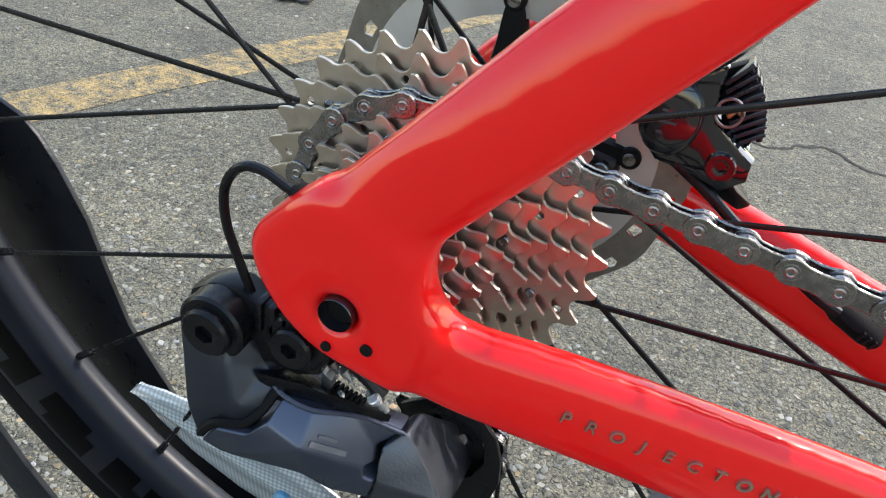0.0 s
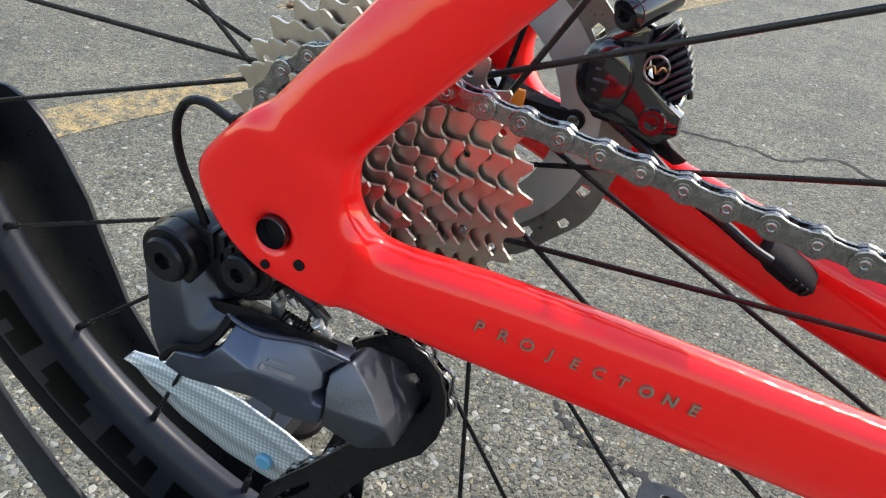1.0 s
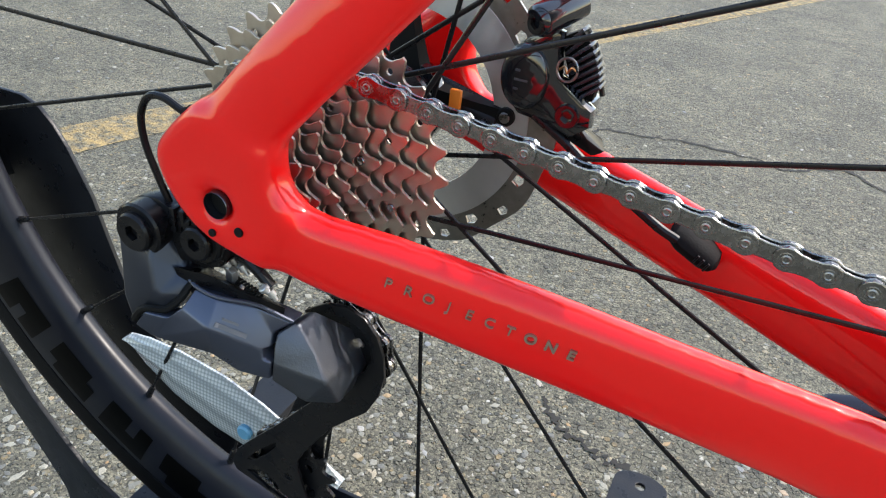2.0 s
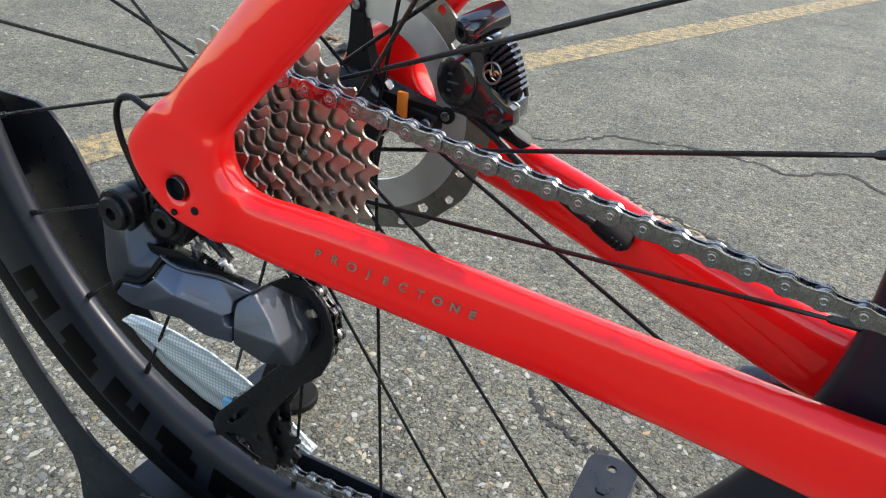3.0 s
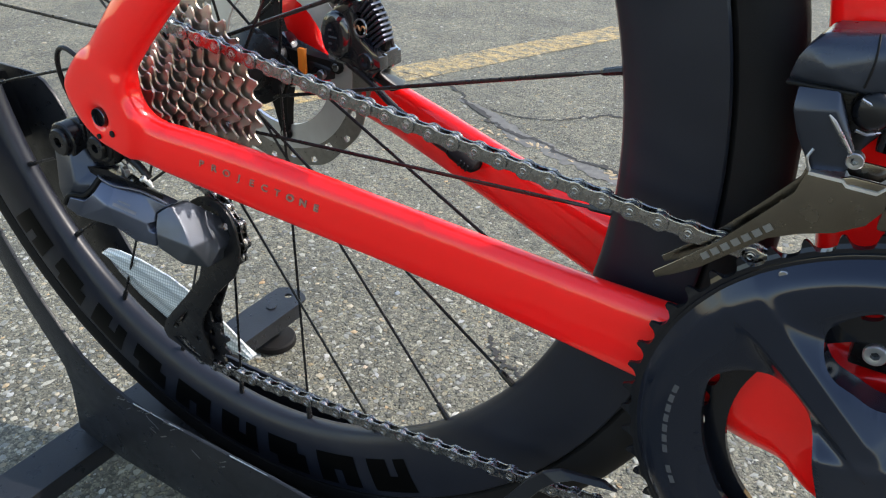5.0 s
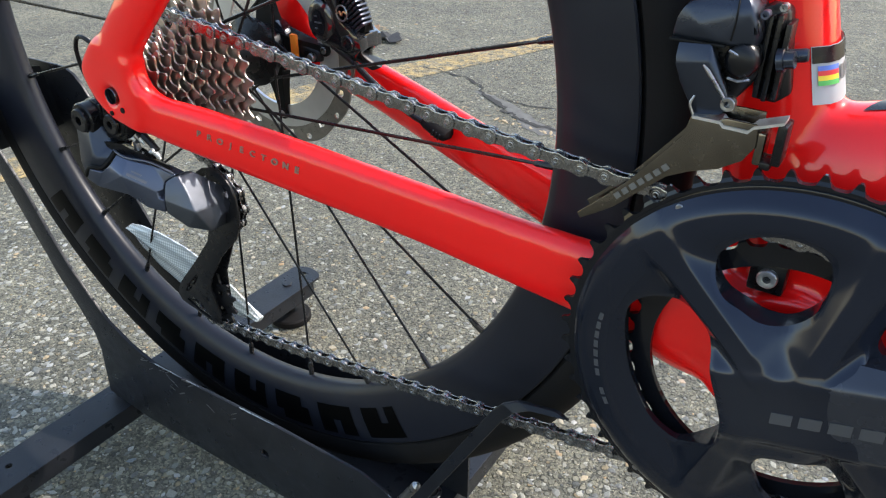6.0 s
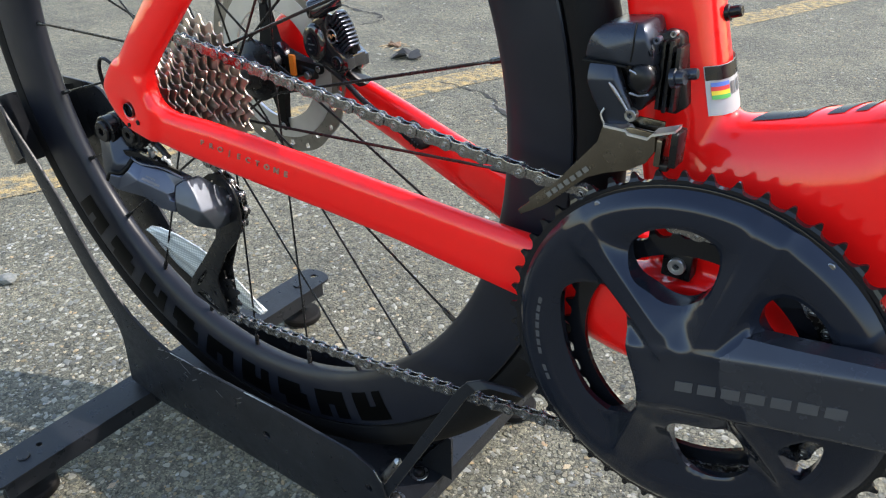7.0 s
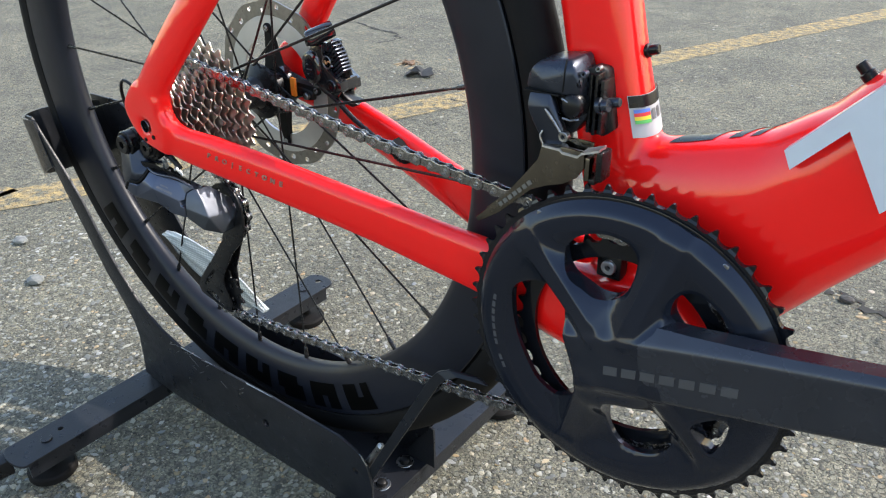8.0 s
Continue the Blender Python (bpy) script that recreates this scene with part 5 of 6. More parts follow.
    # cage: outer plate with cut-outs, inner plate, two toothed pulleys
    outer = [(0.0074, 0.3416), (0.0111, 0.3447), (0.0177, 0.3492), (0.0282, 0.3515), (0.0375, 0.3490), (0.0440, 0.3420), (0.0475, 0.3325), (0.0488, 0.3216), (0.0467, 0.3096), (0.0410, 0.2974), (0.0303, 0.2864), (0.0207, 0.2759), (0.0137, 0.2643), (0.0060, 0.2516), (0.0025, 0.2432), (0.0030, 0.2391), (0.0056, 0.2294), (0.0090, 0.2200), (0.0075, 0.2095),
             (-0.0040, 0.2090), (-0.0165, 0.2125), (-0.0290, 0.2150), (-0.0370, 0.2170), (-0.0395, 0.2225), (-0.0355, 0.2330), (-0.0265, 0.2440), (-0.0096, 0.2634), (0.0060, 0.2830), (0.0160, 0.2950), (0.0230, 0.3060), (0.0310, 0.3130), (0.0385, 0.3200), (0.0418, 0.3285), (0.0402, 0.3380), (0.0350, 0.3435), (0.0280, 0.3458), (0.0200, 0.3440), (0.0140, 0.3395), (0.0100, 0.3372)]
    cuts = [[(-0.0290, 0.2290), (-0.0225, 0.2385), (-0.0104, 0.2511), (-0.0106, 0.2470), (-0.0177, 0.2378), (-0.0250, 0.2300)],
            [(-0.0300, 0.2205), (-0.0208, 0.2249), (-0.0124, 0.2225), (-0.0075, 0.2160), (-0.0030, 0.2140), (-0.0050, 0.2110), (-0.0165, 0.2140)],
            circle(-0.0030, 0.2300, 0.0018, 10)]
    bm = bmesh.new()
    plate(bm, [outer, *cuts], -0.0436, -0.0416, bevel=0.0004)
    cage = part("cage_plate", bm, BLACK, body, "black outer cage plate with cut-outs")
    bm = bmesh.new()
    inner = [(GUIDE[0] + 0.012 * math.cos(a), GUIDE[1] + 0.012 * math.sin(a)) for a in (radians(10 + 20 * k) for k in range(10))] + [(-0.0140, 0.2500)] + [(TENSION[0] + 0.015 * math.cos(a), TENSION[1] + 0.015 * math.sin(a)) for a in (radians(160 + 20 * k) for k in range(11))] + [(0.0120, 0.2560), (0.0340, 0.3050)]
    plate(bm, [inner], -0.0335, -0.0318, bevel=0.0004)
    part("inner_cage_plate", bm, BLACK, body)
    for c, n in ((GUIDE, 11), (TENSION, 13)):
        bm = bmesh.new()
        plate(bm, [sprocket(n, c[2], 0.0018, 0.0), *[circle(0.5 * c[2] * math.cos(2 * math.pi * (k + 0.5) / 5), 0.5 * c[2] * math.sin(2 * math.pi * (k + 0.5) / 5), 0.0026, 8) for k in range(5)]], -0.0009, 0.0009)
        disc(bm, 0.0060, -0.0030, 0.0030, (0, 0, 0), 20, 0.0006)
        pulley = part("jockey_wheel", bm, BLACK, body, "black toothed pulley", smooth=False, m=Matrix.Translation((c[0], c[3], c[1])))
        bm = bmesh.new()
        disc(bm, 0.0032, -0.0042, -0.0028, (0, 0, 0), 6, 0.0004)
        part("pulley_bolt", bm, BARE, pulley)
    # wire that loops from the stay into the derailleur
    bm = bmesh.new()
    tube(bm, curve([(-0.0140, -0.0790, 0.4370), (-0.0200, -0.0800, 0.4395), (-0.0275, -0.0800, 0.4420), (-0.0345, -0.0800, 0.4405), (-0.0400, -0.0790, 0.4320), (-0.0405, -0.0780, 0.4200), (-0.0370, -0.0765, 0.4060), (-0.0330, -0.0750, 0.3930)], 8), 0.00145, 10)
    wire = part("wire", bm, BLACK, body, "thin black electric wire")
    bm = bmesh.new()
    tube(bm, [(-0.0190, -0.0799, 0.4392), (-0.0180, -0.0797, 0.4388), (-0.0175, -0.0797, 0.4386), (-0.0160, -0.0794, 0.4380), (-0.0120, -0.0788, 0.4362)], [0.0016, 0.0022, 0.0035, 0.0037, 0.0030], 16)
    part("grommet", bm, RUBBER, wire)


build_rear_derailleur()


# ---- holes in the dropout: lined axle recess, dark discs for the small holes ----
def dropout_holes():
    x, z, r, y = 0.0004, 0.4112, 0.0047, -0.0884
    bm = bmesh.new()
    loft(bm, [[Vector((x + q * math.cos(2 * math.pi * k / 32), yy, z + q * math.sin(2 * math.pi * k / 32))) for k in range(32)] for q, yy in ((r * 1.16, y + 0.0030), (r * 1.13, y + 0.0003), (r * 1.07, y - 0.0002), (r * 0.98, y + 0.0010), (r * 0.97, y + 0.0120), (0.0005, y + 0.0121))], caps=False)
    liner = part("axle_liner", bm, GLOSS, frame_shell, "black axle insert")
    bm = bmesh.new()
    loft(bm, [[Vector((x + q * math.cos(2 * math.pi * k / 6), yy, z + q * math.sin(2 * math.pi * k / 6))) for k in range(6)] for q, yy in ((r * 0.92, y + 0.0100), (r * 0.90, y + 0.0040), (r * 0.72, y + 0.0040), (r * 0.70, y + 0.0115))], caps=False)
    part("axle_socket", bm, DARK, frame_shell)
    # near-black disc added inside so that the axle recess looks deep in shade
    bm = bmesh.new()
    disc(bm, r * 0.96, y + 0.0035, y + 0.0060, (x, 0, z), 24)
    part("axle_hole_shade", bm, DARK, frame_shell)
    # uncut small holes: their inner shade is a near-black disc on the surface
    for (x, z), r in (((0.0105, 0.4040), 0.0018), ((-0.0015, 0.3998), 0.0015)):
        bm = bmesh.new()
        disc(bm, r, y - 0.0009, y + 0.0015, (x, 0, z), 20, 0.0002)
        part("hole_shade_disc", bm, DARK, frame_shell)


dropout_holes()


# ---- brake rotor and caliper on the far side ----
def build_brake():
    y = 0.0565
    bm = bmesh.new()
    outline = []
    for k in range(96):
        a = 2 * math.pi * k / 96
        outline.append(((0.0783 + 0.0009 * math.cos(12 * a)) * math.cos(a), (0.0783 + 0.0009 * math.cos(12 * a)) * math.sin(a)))
    holes = []
    for k in range(24):
        a = 2 * math.pi * (k + 0.5) / 24
        rr, s = (0.0738, 0.0027) if k % 2 else (0.0694, 0.0032)
        u, v = (math.cos(a), math.sin(a)), (-math.sin(a), math.cos(a))
        holes.append([(u[0] * (rr + p) + v[0] * q, u[1] * (rr + p) + v[1] * q) for p, q in ((s * 0.5, -s), (s * 0.9, 0.2 * s), (s * 0.4, s * 1.1), (-s * 0.7, 0.8 * s), (-s * 0.8, -0.7 * s))])
    plate(bm, [outline, *holes, circle(0, 0, 0.0640, 96)], -0.0009, 0.0009)
    m = Matrix.Translation((0, y, AX.z))
    rotor = part("brake_rotor", bm, ROTOR, bike, "steel disc brake rotor with aluminium cooling fins", smooth=False, m=m)
    bm = bmesh.new()
    lathe(bm, [(0.0470, -0.0012), (0.0645, -0.0012), (0.0652, 0.0), (0.0645, 0.0012), (0.0470, 0.0012)], (0, 0, 0), 96)
    part("cooling_fin", bm, FIN, rotor, "plain silver aluminium fin ring")
    for k in range(4):
        a = radians(95 + 90 * k)
        u, v = Vector((math.cos(a), 0, math.sin(a))), Vector((-math.sin(a), 0, math.cos(a)))
        bm = bmesh.new()
        rings = []
        for s, hw, y0 in ((0.014, 0.0130, -0.0060), (0.024, 0.0100, -0.0050), (0.036, 0.0070, -0.0040), (0.048, 0.0050, -0.0035), (0.0560, 0.0028, -0.0030)):
            rings.append([u * s + v * (hw * p) + Vector((0, q, 0)) for p, q in ((-1, 0.0012), (-0.8, y0), (0.8, y0), (1, 0.0012))])
        loft(bm, rings)
        disc(bm, 0.0046, -0.0040, 0.0015, u * 0.0535, 16, 0.0008)
        arm = part("rotor_arm", bm, DARK, rotor, "black aluminium spider arm")
        bm = bmesh.new()
        disc(bm, 0.0027, -0.0047, -0.0038, u * 0.0535, 14, 0.0003)
        part("rivet", bm, BARE, arm)
    bm = bmesh.new()
    lathe(bm, [(0.0150, -0.0050), (0.0215, -0.0045), (0.0225, -0.0010), (0.0215, 0.0040), (0.0150, 0.0050)], (0, 0, 0), 40)
    part("lockring", bm, GLOSS, rotor)
    # caliper: two halves astride the rotor, an oval piston housing, a finned pad pack and its spring band
    bm = bmesh.new()
    near_half = [(0.0519, 0.4388), (0.0540, 0.4479), (0.0621, 0.4566), (0.0723, 0.4622), (0.0770, 0.4610), (0.0768, 0.4540), (0.0790, 0.4420), (0.0850, 0.4385), (0.0911, 0.4340), (0.0960, 0.4310), (0.0965, 0.4230), (0.0884, 0.4165), (0.0769, 0.4200), (0.0623, 0.4216), (0.0550, 0.4290)]
    plate(bm, [near_half], 0.0420, 0.0520, bevel=0.0030)
    cal = part("brake_caliper", bm, GLOSS, bike, "gloss black hydraulic disc brake caliper")
    bm = bmesh.new()
    plate(bm, [[(x - 0.004, z - 0.002) for x, z in near_half]], 0.0615, 0.0725, bevel=0.0025)
    hull(bm, [(x, y, z) for y in (0.048, 0.066) for x, z in ((0.0840, 0.4350), (0.0940, 0.4320), (0.0940, 0.4220), (0.0800, 0.4190), (0.0740, 0.4260))], 0.0015)
    part("far_half", bm, GLOSS, cal)
    bm = bmesh.new()
    rows = ((1.0, 0.0440), (1.0, 0.0418), (0.93, 0.0400), (0.80, 0.0391), (0.50, 0.0387), (0.02, 0.0386))
    loft(bm, [[Vector((0.0635 + q * 0.0113 * math.cos(2 * math.pi * k / 36), yy, 0.4395 + q * 0.0150 * math.sin(2 * math.pi * k / 36))) for k in range(36)] for q, yy in rows])
    part("piston_housing", bm, GLOSS, cal)
    for k in range(3):
        bm = bmesh.new()
        box(bm, 0.0600, 0.0622 + 0.004 * (k % 2), 0.0383, 0.0392, 0.4340 + 0.0042 * k, 0.4350 + 0.0042 * k)
        part("print_bar", bm, DIM_PRINT, cal)
    bm = bmesh.new()
    plate(bm, [[(0.0740, 0.4570), (0.0830, 0.4625), (0.0900, 0.4540), (0.0945, 0.4420), (0.0930, 0.4330), (0.0840, 0.4310)]], 0.0520, 0.0590, bevel=0.001)
    part("pad_backing", bm, DARK, cal)
    for k in range(9):
        f = k / 8
        a = Vector((0.0775 + 0.0095 * f, 0, 0.4545 - 0.0210 * f))
        b = Vector((0.0845 + 0.0118 * f + 0.0020 * math.sin(math.pi * f), 0, 0.4635 - 0.0225 * f))
        d = b - a
        bm = bmesh.new()
        box(bm, 0.0, d.length, 0.0465, 0.0570, -0.0008, 0.0008, 0.0003, m=Matrix.Translation(a) @ Matrix.Rotation(-math.atan2(d.z, d.x), 4, "Y"))
        part("pad_fin", bm, ALLOY, cal)
    bm = bmesh.new()
    tube(bm, curve([(0.0830, 0.0565, 0.4626), (0.0886, 0.0565, 0.4556), (0.0926, 0.0565, 0.4458), (0.0960, 0.0565, 0.4345)], 6), 0.0013, 8)
    part("spring_band", bm, BLACK, cal)
    bm = bmesh.new()
    tube(bm, [(0.0820 + 0.0046 * math.cos(2 * math.pi * k / 24), 0.0418, 0.4468 + 0.0052 * math.sin(2 * math.pi * k / 24)) for k in range(25)], 0.0006, 6)
    part("window_rim", bm, BARE, cal)
    bm = bmesh.new()
    tube(bm, curve([(0.0785, 0.0420, 0.4462), (0.0808, 0.0412, 0.4480), (0.0822, 0.0412, 0.4455), (0.0840, 0.0412, 0.4482), (0.0856, 0.0420, 0.4470)], 5), 0.0006, 6)
    part("pad_spring", bm, COPPER, cal, "copper-coloured pad spring")
    bolt_head(cal, "caliper_bolt", (0.0857, 0.0400, 0.4268), 0.0056, 0.006, GLOSS, 0.5)
    bm = bmesh.new()
    tube(bm, [(0.0668, 0.0360, 0.4650), (0.0672, 0.0366, 0.4653), (0.0680, 0.0380, 0.4658), (0.0760, 0.0520, 0.4710), (0.0785, 0.0560, 0.4725), (0.0790, 0.0566, 0.4728)], [0.0058, 0.0068, 0.0072, 0.0072, 0.0068, 0.0050], 24)
    cyl = part("banjo_cylinder", bm, GLOSS, cal)
    bolt_head(cyl, "banjo_bolt", (0.0665, 0.0350, 0.4649), 0.0052, 0.004, BLACK, 0.55, Matrix.Rotation(radians(-28), 4, "Z"))
    # mount plate and hose along the left stay
    bm = bmesh.new()
    hull(bm, [(0.062, 0.048, 0.428), (0.066, 0.048, 0.421), (0.098, 0.052, 0.407), (0.103, 0.056, 0.409), (0.098, 0.070, 0.410), (0.062, 0.070, 0.424), (0.088, 0.050, 0.416), (0.095, 0.049, 0.4160), (0.090, 0.049, 0.4210)], 0.0012)
    part("mount_plate", bm, BLACK, cal)
    bm = bmesh.new()
    tube(bm, curve([(0.0700, 0.0440, 0.4230), (0.0860, 0.0460, 0.4130), (0.1050, 0.0450, 0.4010), (0.1230, 0.0440, 0.3930), (0.1363, 0.0440, 0.3860), (0.1450, 0.0445, 0.3825)], 6), 0.0023, 10)
    part("hose", bm, BLACK, cal)
    # orange bleed spacer tab and black clip below it
    bm = bmesh.new()
    box(bm, 0.0262, 0.0318, 0.0470, 0.0500, 0.4065, 0.4235, 0.0006)
    part("spacer_tab", bm, ORANGE, cal, "orange plastic spacer tab")
    bm = bmesh.new()
    hull(bm, [(0.012, 0.052, 0.418), (0.046, 0.050, 0.404), (0.050, 0.052, 0.412), (0.046, 0.060, 0.418), (0.014, 0.060, 0.426), (0.052, 0.058, 0.405)], 0.0015)
    part("clip", bm, BLACK, cal)
    bm = bmesh.new()
    disc(bm, 0.0032, 0.0475, 0.0520, (0.0440, 0, 0.4085), 16, 0.0006)
    part("clip_bolt", bm, BARE, cal)


build_brake()


# ---- left chain stay: rubber cable port ----
def cable_port():
    d = Vector((0.906, 0, -0.423))
    t = Vector((0.423, 0, 0.906))
    bm = bmesh.new()
    rings = []
    for s, w, yy in ((-0.0125, 0.0020, 0.0470), (-0.0110, 0.0048, 0.0440), (-0.0060, 0.0062, 0.0425), (0.0060, 0.0062, 0.0420), (0.0110, 0.0050, 0.0430), (0.0130, 0.0022, 0.0460)):
        c = Vector((0.1525, 0, 0.3787)) + d * s
        rings.append([c + t * (w * math.cos(q)) + Vector((0, yy + 0.010 - 0.010 * max(0, math.sin(q)) + (0.006 if math.sin(q) < 0 else 0), 0)) for q in (2 * math.pi * k / 16 for k in range(16))])
    loft(bm, rings)
    port = part("cable_port", bm, RUBBER, frame_shell, "black rubber cable grommet")
    for k in range(3):
        bm = bmesh.new()
        c = Vector((0.1525, 0.0416, 0.3787)) + d * (0.003 + 0.0028 * k)
        tube(bm, [c - t * 0.0022, c + t * 0.0022], 0.0006, 6)
        part("rib", bm, BLACK, port)


cable_port()


# ---- spoke reflector ----
def reflector():
    a, b = Vector((-0.1575, 0, 0.2290)), Vector((0.0040, 0, 0.1870))
    d = (b - a).normalized()
    up = Vector((-d.z, 0, d.x))
    rings = []
    for s, hi, lo in ((0.0, 0.001, -0.001), (0.02, 0.005, -0.004), (0.10, 0.0110, -0.0120), (0.25, 0.0175, -0.0205), (0.45, 0.0215, -0.0250), (0.62, 0.0200, -0.0235), (0.80, 0.0140, -0.0165), (0.93, 0.0070, -0.0085), (1.0, 0.0015, -0.0020)):
        c = a.lerp(b, s)
        ring = [c + up * lo, c + up * hi]
        rings.append([ring[0] + Vector((0, 0.0008, 0)), ring[0] + Vector((0, -0.0010, 0)), (ring[0] + ring[1]) / 2 + Vector((0, -0.0050, 0)), ring[1] * 0.8 + ring[0] * 0.2 + Vector((0, -0.0036, 0)), ring[1] + Vector((0, -0.0008, 0)), ring[1] + Vector((0, 0.0006, 0)), (ring[0] + ring[1]) / 2 + Vector((0, 0.0040, 0))])
    bm = bmesh.new()
    loft(bm, rings)
    ref = part("wheel_reflector", bm, CLEAR, rim, "clear plastic spoke reflector with a honeycomb face", smooth=False)
    for s, r, mat, nm in ((0.60, 0.0052, BLUE, "reflector_button"),):
        p = a.lerp(b, s) - up * 0.004
        bm = bmesh.new()
        disc(bm, r, -0.0085, -0.0040, p, 20, 0.0012)
        part(nm, bm, mat, rim, "small blue reflector fixing")


reflector()


# ---- front derailleur ----
def build_front_derailleur():
    bm = bmesh.new()
    hull(bm, [(0.3310, -0.0420, 0.4870), (0.3325, -0.0425, 0.4960), (0.3355, -0.0425, 0.5015), (0.3390, -0.0390, 0.5045), (0.3575, -0.0390, 0.5072), (0.3615, -0.0430, 0.5025), (0.3650, -0.0400, 0.4950), (0.3645, -0.0400, 0.4860), (0.3520, -0.0445, 0.4885), (0.3420, -0.0450, 0.4940), (0.3345, -0.0180, 0.4890), (0.3400, -0.0180, 0.5050), (0.3600, -0.0180, 0.5075), (0.3660, -0.0180, 0.4880)], 0.0016)
    fd = part("front_derailleur", bm, ALLOY, bike, "electronic front derailleur with a pale metal cage")
    bm = bmesh.new()
    box(bm, 0.3312, 0.3540, -0.0448, -0.0200, 0.4864, 0.4878, 0.0006)
    part("seam", bm, DARK, fd)
    bm = bmesh.new()
    hull(bm, [(0.3350, -0.0390, 0.4870), (0.3640, -0.0360, 0.4880), (0.3665, -0.0330, 0.4740), (0.3600, -0.0360, 0.4640), (0.3420, -0.0380, 0.4640), (0.3350, -0.0370, 0.4760), (0.3350, -0.0200, 0.4860), (0.3640, -0.0200, 0.4880), (0.3620, -0.0200, 0.4660), (0.3400, -0.0200, 0.4660)], 0.0012)
    part("motor_housing", bm, BLACK, fd)
    # round glossy boss beside the arm
    bm = bmesh.new()
    loft(bm, [[Vector((0.3605 + q * 0.92 * math.cos(2 * math.pi * k / 24), yy, 0.4818 + q * math.sin(2 * math.pi * k / 24))) for k in range(24)] for q, yy in ((0.0075, -0.0330), (0.0075, -0.0405), (0.0066, -0.0430), (0.0045, -0.0445), (0.0015, -0.0450))])
    part("boss", bm, BLACK, fd)
    bm = bmesh.new()
    hull(bm, [(0.3355, -0.0450, 0.4866), (0.3490, -0.0455, 0.4876), (0.3500, -0.0480, 0.4815), (0.3600, -0.0470, 0.4668), (0.3585, -0.0460, 0.4600), (0.3470, -0.0460, 0.4580), (0.3400, -0.0465, 0.4690), (0.3360, -0.0485, 0.4790), (0.3370, -0.0400, 0.4860), (0.3490, -0.0400, 0.4870), (0.3590, -0.0400, 0.4650), (0.3470, -0.0400, 0.4590)], 0.0009)
    arm = part("swing_arm", bm, ALLOY, fd)
    bm = bmesh.new()
    tube(bm, [(0.3480, -0.0488, 0.4800), (0.3500, -0.0486, 0.4780), (0.3540, -0.0482, 0.4730), (0.3585, -0.0478, 0.4672)], [0.0004, 0.0009, 0.0009, 0.0006], 8)
    part("bright_edge", bm, BARE, arm)
    bolt_head(arm, "arm_bolt", (0.3600, -0.0485, 0.4655), 0.0030, 0.004, BARE, 0.5)
    bm = bmesh.new()
    tube(bm, curve([(0.3462, -0.0470, 0.4665), (0.3452, -0.0480, 0.4630), (0.3470, -0.0475, 0.4585)], 5), 0.0006, 6)
    part("spring_wire", bm, BARE, arm)
    bolt_head(fd, "body_screw", (0.3655, -0.0400, 0.5000), 0.0018, 0.004, ALLOY_LIGHT, 0.5)
    bolt_head(fd, "body_screw", (0.3705, -0.0330, 0.5020), 0.0016, 0.004, BARE, 0.5)
    # bright folded lip along the top of the cage
    bm = bmesh.new()
    loft(bm, [[Vector((x, y, z)) for y, z in ((-0.0486, z0), (-0.0486, z0 + 0.0013), (-0.0400, z0 + 0.0018), (-0.0400, z0))] for x, z0 in ((0.3470, 0.4572), (0.3585, 0.4570), (0.3600, 0.4555), (0.3700, 0.4552), (0.3720, 0.4575), (0.3830, 0.4615))])
    part("cage_lip", bm, FIN, fd)
    # clamp plate against the seat tube and its adjusting screw
    bm = bmesh.new()
    hull(bm, [(0.3620, -0.0300, 0.5000), (0.3680, -0.0270, 0.5030), (0.3720, -0.0230, 0.4990), (0.3790, -0.0230, 0.4660), (0.3740, -0.0260, 0.4620), (0.3650, -0.0300, 0.4640), (0.3620, -0.0100, 0.5000), (0.3720, -0.0100, 0.4990), (0.3780, -0.0100, 0.4660), (0.3660, -0.0100, 0.4640)], 0.0012)
    clamp = part("clamp", bm, BLACK, fd)
    bm = bmesh.new()
    tube(bm, [(0.3690, -0.0260, 0.4808), (0.3720, -0.0262, 0.4815), (0.3725, -0.0262, 0.4817), (0.3815, -0.0266, 0.4838), (0.3825, -0.0266, 0.4840), (0.3826, -0.0266, 0.4840)], [0.0036, 0.0036, 0.0028, 0.0028, 0.0024, 0.0010], 14)
    part("clamp_bolt", bm, ALLOY, clamp)
    for x, z0, z1 in ((0.3655, 0.4650, 0.4985), (0.3690, 0.4640, 0.4990), (0.3728, 0.4650, 0.4960)):
        bm = bmesh.new()
        box(bm, x, x + 0.0022, -0.0325, -0.0200, z0, z1, 0.0006, m=Matrix.Translation((0.0, 0.0, 0.0)))
        part("clamp_rib", bm, BLACK, clamp)
    bm = bmesh.new()
    tube(bm, [(0.3728, -0.0330, 0.4818), (0.3752, -0.0331, 0.4824), (0.3753, -0.0331, 0.4824), (0.3790, -0.0333, 0.4832)], [0.0048, 0.0048, 0.0036, 0.0034], 18)
    part("bolt_collar", bm, ALLOY, clamp)
    bm = bmesh.new()
    tube(bm, curve([(0.3555, -0.0436, 0.4895), (0.3562, -0.0440, 0.4960), (0.3560, -0.0432, 0.5020), (0.3552, -0.0398, 0.5068)], 5), 0.0004, 6)
    part("panel_line", bm, DARK, fd)
    # thin bright steel tubes put in place of highlight lines on the housing
    for a, b in (((0.3560, -0.0452, 0.4862), (0.3640, -0.0415, 0.4840)), ((0.3570, -0.0448, 0.4752), (0.3645, -0.0395, 0.4742))):
        bm = bmesh.new()
